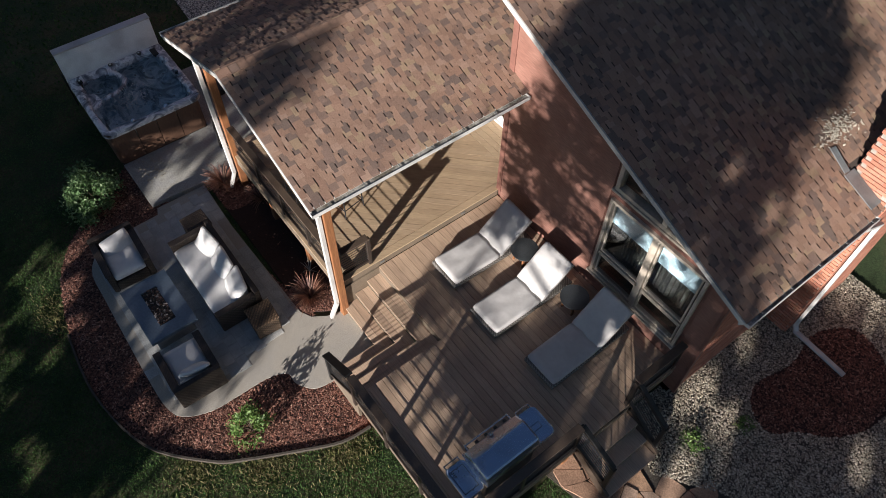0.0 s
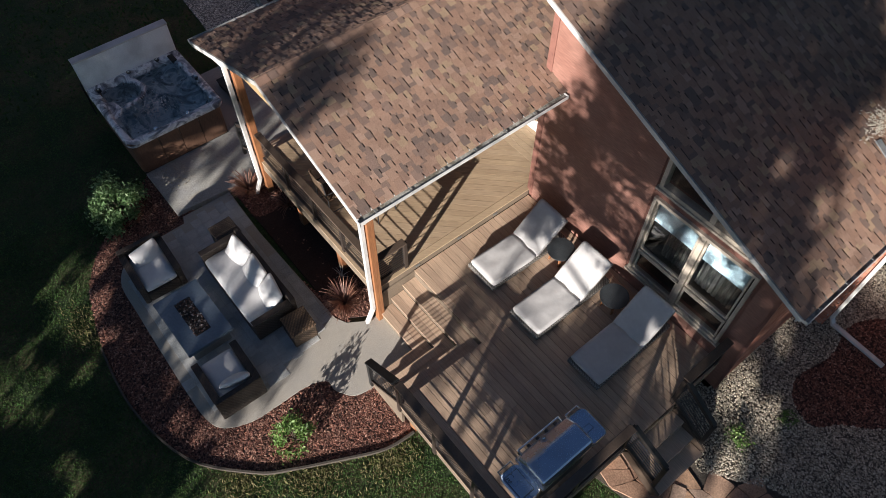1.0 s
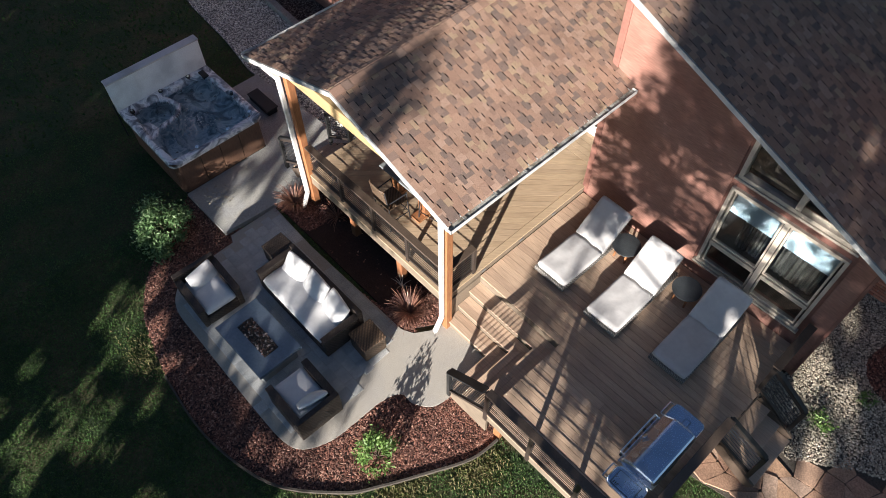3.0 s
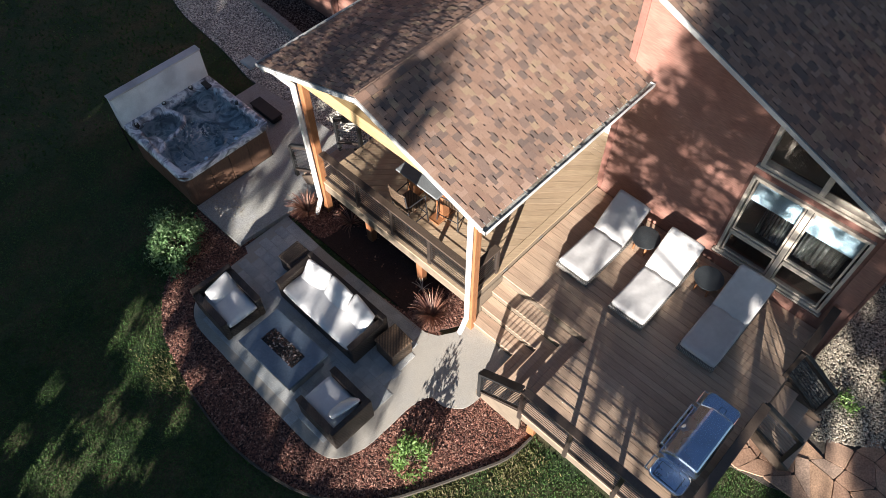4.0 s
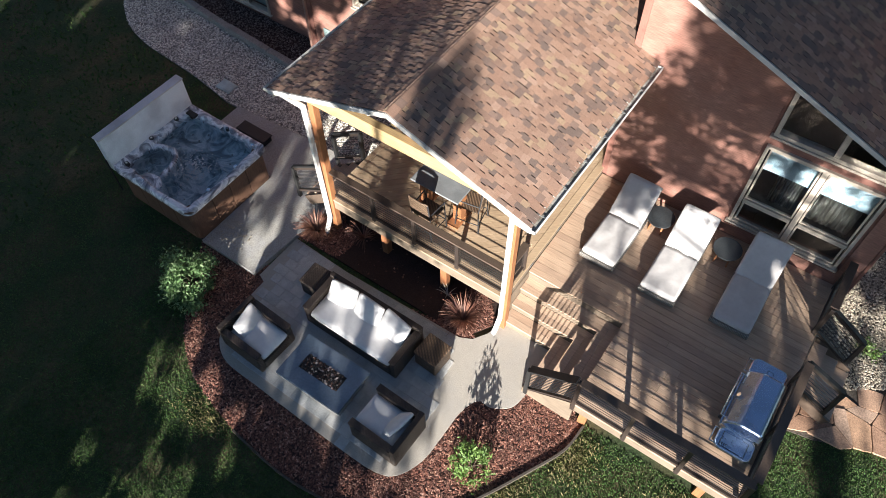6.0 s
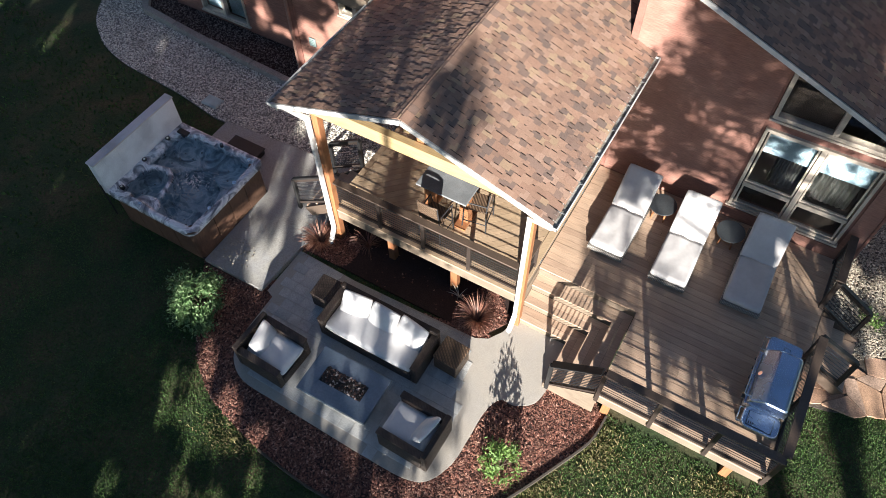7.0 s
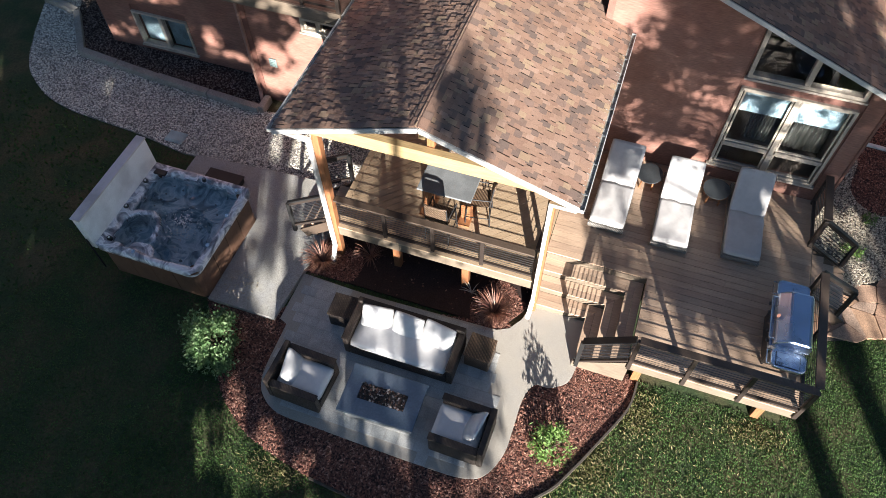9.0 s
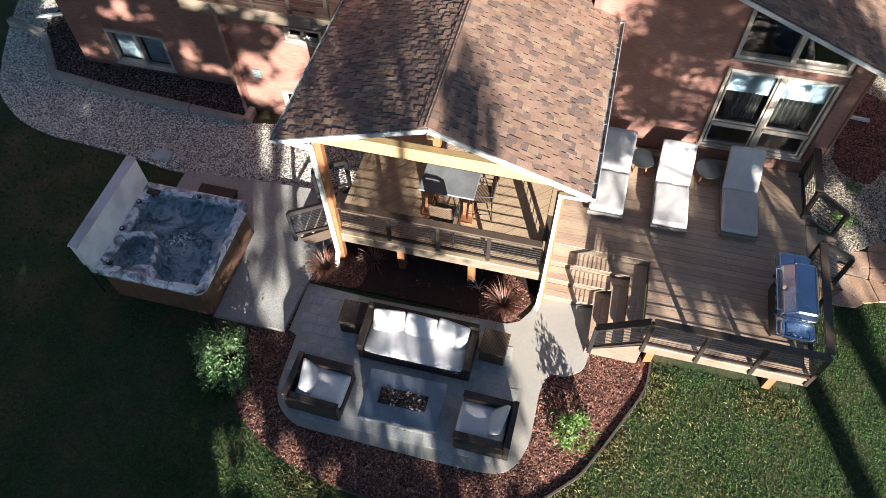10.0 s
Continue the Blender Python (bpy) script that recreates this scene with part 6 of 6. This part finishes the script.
# unseen tall trees added round the plot to hold back sky light, lower westward
wood = random.Random(5)
for k in range(24):
    a = radians(-22 + 268 * k / 23)
    r = wood.uniform(21, 27)
    x, y, h = -1 + r * math.cos(a), 1 + r * math.sin(a), wood.uniform(21, 27) * (0.5 if 2.4 < a < 3.9 else 1.0)
    tree("unseen tall tree added beyond the plot to dim the sky light", x, y,
         [(x, h * 0.82, 2.6, h * 0.16, 2.6, 900), (x + 0.5, h * 0.56, 3.2, h * 0.15, 3.2, 1100), (x - 0.3, h * 0.3, 3.0, h * 0.13, 3.0, 900)], 0.22, 40 + k, leaf=0.5)
# unseen pines, added so that their high crowns deepen the shade
for k, (x, y, h) in enumerate(((15.9, -26.0, 24.0), (18.8, -29.5, 26.0), (-7.0, -25.0, 24.0), (-13.0, -22.0, 22.0), (27.0, -23.0, 24.0))):
    tree("unseen tall pine with a high crown, added to deepen the shade", x, y,
         [(x, h * 0.92, 3.4, h * 0.10, 3.0, 1500), (x + 1.5, h * 0.80, 3.6, h * 0.07, 3.0, 1300), (x - 2.0, h * 0.78, 3.0, h * 0.05, 3.0, 1100)], 0.3, 80 + k, leaf=0.5)


# ---- pieces: pavers, flagstones, boards, bricks, shingles ----
def piece(name, me, parent, m):
    ob = new(name, me)
    ob.parent = parent
    ob.matrix_basis = m
    return ob


prng = random.Random(11)
# pavers of the patio field
paver_meshes = {}
y = -3.47
row = 0
while y < -0.70:
    h = 0.20
    x = -4.30 + (0.11 if row % 2 else 0)
    while x < 0.3:
        w = prng.choice((0.20, 0.30, 0.24))
        if w not in paver_meshes:
            b = boxed(-w / 2 + 0.003, w / 2 - 0.003, -h / 2 + 0.003, h / 2 - 0.003, -0.03, 0.0, 0.003)
            paver_meshes[w] = mesh_of("paver", b)
            paver_meshes[w].materials.append(m_paver)
        xm, ym = x + w / 2, y + h / 2
        if all(inside(np.array([xm + a]), np.array([ym + c]), PATIO)[0] for a in (-w / 2, w / 2) for c in (-h / 2, h / 2)) and xm + w / 2 < min(-0.40 - 0.29 * (ym + 0.6), 0.02):
            piece("paver", paver_meshes[w], patio, pose(xm, ym, prng.uniform(0.001, 0.004)))
        x += w
    y += h
    row += 1
# flagstones: jittered cells
cells = {}
S = 0.38
for i in range(14):
    for j in range(13):
        cells[i, j] = (4.3 + S * i + prng.uniform(-0.13, 0.13) + 0.16 * (j % 2), 0.4 + S * j + prng.uniform(-0.13, 0.13))
for i in range(13):
    for j in range(12):
        quad = [cells[i, j], cells[i + 1, j], cells[i + 1, j + 1], cells[i, j + 1]]
        mx, my = sum(p[0] for p in quad) / 4, sum(p[1] for p in quad) / 4
        if max(math.dist(quad[k], quad[(k + 1) % 4]) for k in range(4)) > 0.74:
            continue
        if not inside(np.array([mx]), np.array([my]), FLAGS)[0] or (4.6 < mx < 5.2 and 1.75 < my < 2.5):
            continue
        ring_ = []
        for k in range(4):
            p, q = Vector(quad[k]), Vector(quad[(k + 1) % 4])
            for t in (0.07, 0.3, 0.55, 0.8, 0.95):
                v2 = p.lerp(q, t)
                ring_.append((mx + (v2.x - mx) * (0.972 + prng.uniform(-0.035, 0.02)), my + (v2.y - my) * (0.965 + prng.uniform(-0.035, 0.025))))
        b = bmesh.new()
        prism(b, [(px - mx, py - my) for px, py in ring_], -0.05, 0.0)
        me = mesh_of("flagstone", b)
        me.materials.append(m_flag)
        piece("flagstone", me, flag_path, pose(mx, my, prng.uniform(-0.008, 0.012), prng.uniform(-0.6, 0.6), prng.uniform(-0.6, 0.6)))


# deck boards along x, cut round the steps
def deck_board(x0, x1, y0, w=0.138):
    b = boxed(x0, x1, y0, y0 + w - 0.007, DECK_Z - 0.028, DECK_Z, 0.0)
    me = mesh_of("board", b)
    me.materials.append(m_board)
    o = piece("board", me, deck, pose(0, 0, prng.uniform(-0.0015, 0.0015)))


y = -0.88
while y < 3.77:
    w = min(0.138, 3.78 - y)
    x0 = 1.93 if y < 0.88 else 0.03
    cuts = [x0, prng.uniform(x0 + 1.0, 3.6), 4.75] if prng.random() < 0.6 else [x0, 4.75]
    for a, c in zip(cuts, cuts[1:]):
        deck_board(a + 0.002, c - 0.002, y, w)
    y += 0.138
# porch boards at 45 degrees, clipped to the floor, with a border
PX0, PX1, PY0, PY1 = -3.90, -0.12, 0.22, 4.27


def clip(poly, axis, limit, sign):
    out = []
    for p, q in zip(poly, poly[1:] + poly[:1]):
        dp, dq = (p[axis] - limit) * sign, (q[axis] - limit) * sign
        if dp <= 0:
            out.append(p)
        if dp * dq < 0:
            s = dp / (dp - dq)
            out.append((p[0] + (q[0] - p[0]) * s, p[1] + (q[1] - p[1]) * s))
    return out


u, v = Vector((0.7071, 0.7071)), Vector((-0.7071, 0.7071))
k = -3.0
while k < 6.0:
    base = Vector((-3.9, 0.2)) + v * k
    poly = [tuple(base - u * 3), tuple(base + u * 9), tuple(base + u * 9 + v * 0.131), tuple(base - u * 3 + v * 0.131)]
    for axis, lim, sg in ((0, PX0, -1), (0, PX1, 1), (1, PY0, -1), (1, PY1, 1)):
        poly = clip(poly, axis, lim, sg)
        if len(poly) < 3:
            break
    if len(poly) >= 3:
        b = bmesh.new()
        prism(b, poly, PORCH_Z - 0.028, PORCH_Z + prng.uniform(-0.0015, 0.0015))
        me = mesh_of("board", b)
        me.materials.append(m_board_diag)
        piece("board", me, porch, Matrix())
    k += 0.138
for a in ((-4.03, 0.03, 0.05, 0.212), (-0.112, 0.03, 0.218, 3.78), (-0.112, -0.03, 3.784, 4.99), (-4.03, -3.908, 0.218, 4.99)) + tuple((-3.90, -0.12, 4.278 + 0.143 * q, 4.414 + 0.143 * q) for q in range(5)):
    me = mesh_of("board", boxed(*a, PORCH_Z - 0.03, PORCH_Z + 0.001, 0.003))
    me.materials.append(m_board_diag)
    piece("board", me, porch, Matrix())

# bricks of the chimney and the side wall
brick_me = mesh_of("brick", boxed(-0.098, 0.098, -0.012, 0.045, -0.030, 0.030, 0.003))
brick_me.materials.append(m_brick)
brick_side = mesh_of("brick", boxed(-0.012, 0.045, -0.098, 0.098, -0.030, 0.030, 0.003))
brick_side.materials.append(m_brick)
rows_ = int((CZ1 - 3.5) / 0.072)
for r_ in range(rows_):
    z = 3.55 + 0.072 * r_
    for c_ in range(6):
        x = CX0 + 0.09 + 0.208 * c_ + (0.104 if r_ % 2 else 0)
        if x < CX1 - 0.08:
            piece("brick", brick_me, chimney, pose(x, CY0, z + 0.03))
    for c_ in range(9):
        y = CY0 + 0.11 + 0.208 * c_ + (0.104 if r_ % 2 else 0)
        if y < CY1 - 0.1 and z > 3.8 and r_ < 24 and c_ < 6:
            piece("brick", brick_side, chimney, pose(CX0, y, z + 0.03))
m_brick_joined = material("red_brick_joined", (0.4, 0.17, 0.1), 0.85, 0.2, 6, 90, 0.25, island=True,
                          palette=[(0.40, 0.165, 0.105), (0.44, 0.19, 0.12), (0.36, 0.14, 0.09), (0.47, 0.215, 0.145)])


def brick_face(parent, corner, along, out, length, z0, z1):
    """Joined bricks over a wall face whose near bottom corner is given."""
    c, al, o = Vector(corner), Vector(along), Vector(out)
    vs, fs = [], []
    for r_ in range(int((z1 - z0) / 0.072)):
        z = z0 + 0.072 * r_
        a = 0.1 if r_ % 2 == 0 else -0.004
        while a < length + 0.05:
            k = len(vs)
            for d in (-0.01, 0.014):
                for q in (max(-0.098, -a), min(0.098, length - a)):
                    for h in (0.0, 0.06):
                        v_ = c + al * (a + q) + o * d
                        vs.append((v_.x, v_.y, z + h))
            fs += [(k + 4, k + 6, k + 7, k + 5), (k, k + 4, k + 5, k + 1), (k + 2, k + 3, k + 7, k + 6), (k + 1, k + 5, k + 7, k + 3), (k, k + 2, k + 6, k + 4)]
            a += 0.208
    tagged(part("bricks", soup("bricks", vs, fs, m_brick_joined), m_brick_joined, parent, "red bricks in pale mortar"), kind="stuff")


east = bpy.data.objects["wall_east"]
brick_face(east, (4.90, 3.95, 0), (0, 1, 0), (1, 0, 0), 2.68, 0.02, 3.6)
brick_face(chimney, (CX0, CY0, 0), (1, 0, 0), (0, -1, 0), CX1 - CX0, 0.02, 3.5)
brick_face(chimney, (CX1, CY0, 0), (0, 1, 0), (1, 0, 0), CY1 - CY0, 0.02, CZ1)

# ---- shingles ----
WIDTHS = (0.09, 0.12, 0.155)
EXPO = 0.118


def tab_verts(w, thick, tooth=0.0):
    """A tab w wide: x along the course, y up the slope, from its lower edge."""
    g, slit = 0.001, tooth * 0.017
    lo, hi, up = thick, 0.004, EXPO + (0.045 if tooth else 0.004)
    out = -0.03 if thick < 0.012 else -0.002
    return [(-w / 2 + g, out, -0.003), (w / 2 - g - slit, out, -0.003), (w / 2 - g - slit, up, -0.008), (-w / 2 + g, up, -0.008),
            (-w / 2 + g, 0, lo), (w / 2 - g - slit, 0, lo), (w / 2 - g - slit, up, hi), (-w / 2 + g, up, hi)]


TAB_F = [(4, 5, 6, 7), (0, 1, 5, 4), (1, 2, 6, 5), (2, 3, 7, 6)]
TAB = {}
for w in WIDTHS:
    for th, tooth in ((0.003, 0), (0.005, 1)):
        me = soup("shingle", tab_verts(w, th, tooth), TAB_F, m_shingle)
        TAB[w, tooth] = me


def shingled(parent, origin, along, up, length, rise, near, seed, limit=None, thick=0.005):
    """Courses of tabs over a roof plane; those for which near(x, y) holds become parts, the rest one joined part."""
    g = random.Random(seed)
    along, up = Vector(along).normalized(), Vector(up).normalized()
    nrm = along.cross(up)
    if nrm.z < 0:
        nrm = -nrm
    rot = Matrix((along, up, nrm)).transposed().to_4x4()
    vs, fs, count = [], [], 0
    s, row = 0.0, 0
    while s < rise - 0.02:
        a = 0.0
        tall = g.random() < 0.5
        while a < length:
            fits = [q for q in WIDTHS if a + q <= length + 0.02]
            if not fits:
                break
            w = g.choice(fits)
            th, tooth = (thick, 1) if tall else (0.003, 0)
            tall = not tall if g.random() < 0.92 else tall
            mid = a + w / 2
            if 0.0 < mid < length:
                p = Vector(origin) + along * mid + up * (s - (0.042 if tooth and row else 0)) + nrm * 0.004
                if limit is None or limit(p):
                    if near(p) and count < 300:
                        m = rot.copy()
                        m.translation = p
                        piece("shingle", TAB[w, tooth], parent, m)
                        count += 1
                    else:
                        k = len(vs)
                        vs += [tuple(rot @ Vector(q) + p) for q in tab_verts(w, th, tooth)]
                        fs += [tuple(k + i for i in f) for f in TAB_F]
            a += w
        s += EXPO
        row += 1
    if vs:
        tagged(part("shingles", soup("shingles", vs, fs, m_shingle_joined), m_shingle_joined, parent, "brown shingles farther up the slope"), kind="stuff")


norm = math.hypot(1, SLOPE)
rise_r, rise_l = (EAVE_R - RIDGE_X + 0.05) * norm, (RIDGE_X - EAVE_L + 0.05) * norm
shingled(porch_roof, (EAVE_R + 0.04, ROOF_Y - 0.01, RIDGE_Z - SLOPE * (EAVE_R + 0.04 - RIDGE_X)), (0, 1, 0), (-1, 0, SLOPE), YB - ROOF_Y, rise_r,
         lambda p: p.y < 3.4, 31, lambda p: p.y < WALL_Y + 0.06 or p.x < -0.08)
shingled(porch_roof, (EAVE_L - 0.05, ROOF_Y - 0.01, RIDGE_Z - SLOPE * (RIDGE_X - EAVE_L + 0.05)), (0, 1, 0), (1, 0, SLOPE), YB - ROOF_Y, rise_l, lambda p: False, 32, None, 0.017)
mn = math.hypot(1, RS)
shingled(main_roof, (EAVE_X + 0.04, RAKE_Y - 0.01, EAVE_Z - 0.016), (0, 1, 0), (-1, 0, RS), RY1 - RAKE_Y, (EAVE_X + 0.3) * mn,
         lambda p: p.y < 5.6, 33, lambda p: not (p.x > CX0 - 0.05 and p.y > CY0 - 0.05))
# ridge caps
b = bmesh.new()
for sx in (-1, 1):
    beam(b, (0, 0, 0.012), (sx * 0.13, 0, 0.012 - SLOPE * 0.13), 0.20, 0.012)
cap = mesh_of("ridge_cap", b)
cap.materials.append(m_shingle)
y = ROOF_Y + 0.09
while y < YB:
    piece("ridge_cap", cap, porch_roof, pose(RIDGE_X, y, RIDGE_Z + 0.006, 2))
    y += 0.145

# needles caught above the chimney flashing
lx, ly = rng.normal(4.14, 0.09, 340), rng.normal(6.62, 0.20, 340)
tagged(part("leaf_litter", lumps("leaf_litter", rng, lx, ly, EAVE_Z + RS * (EAVE_X - lx) + 0.02, 0.012, m_pale_blade, 0.5, 2.0), m_pale_blade, None),
       "dry pale leaf litter on the roof beside the chimney", "leaf litter", kind="stuff")
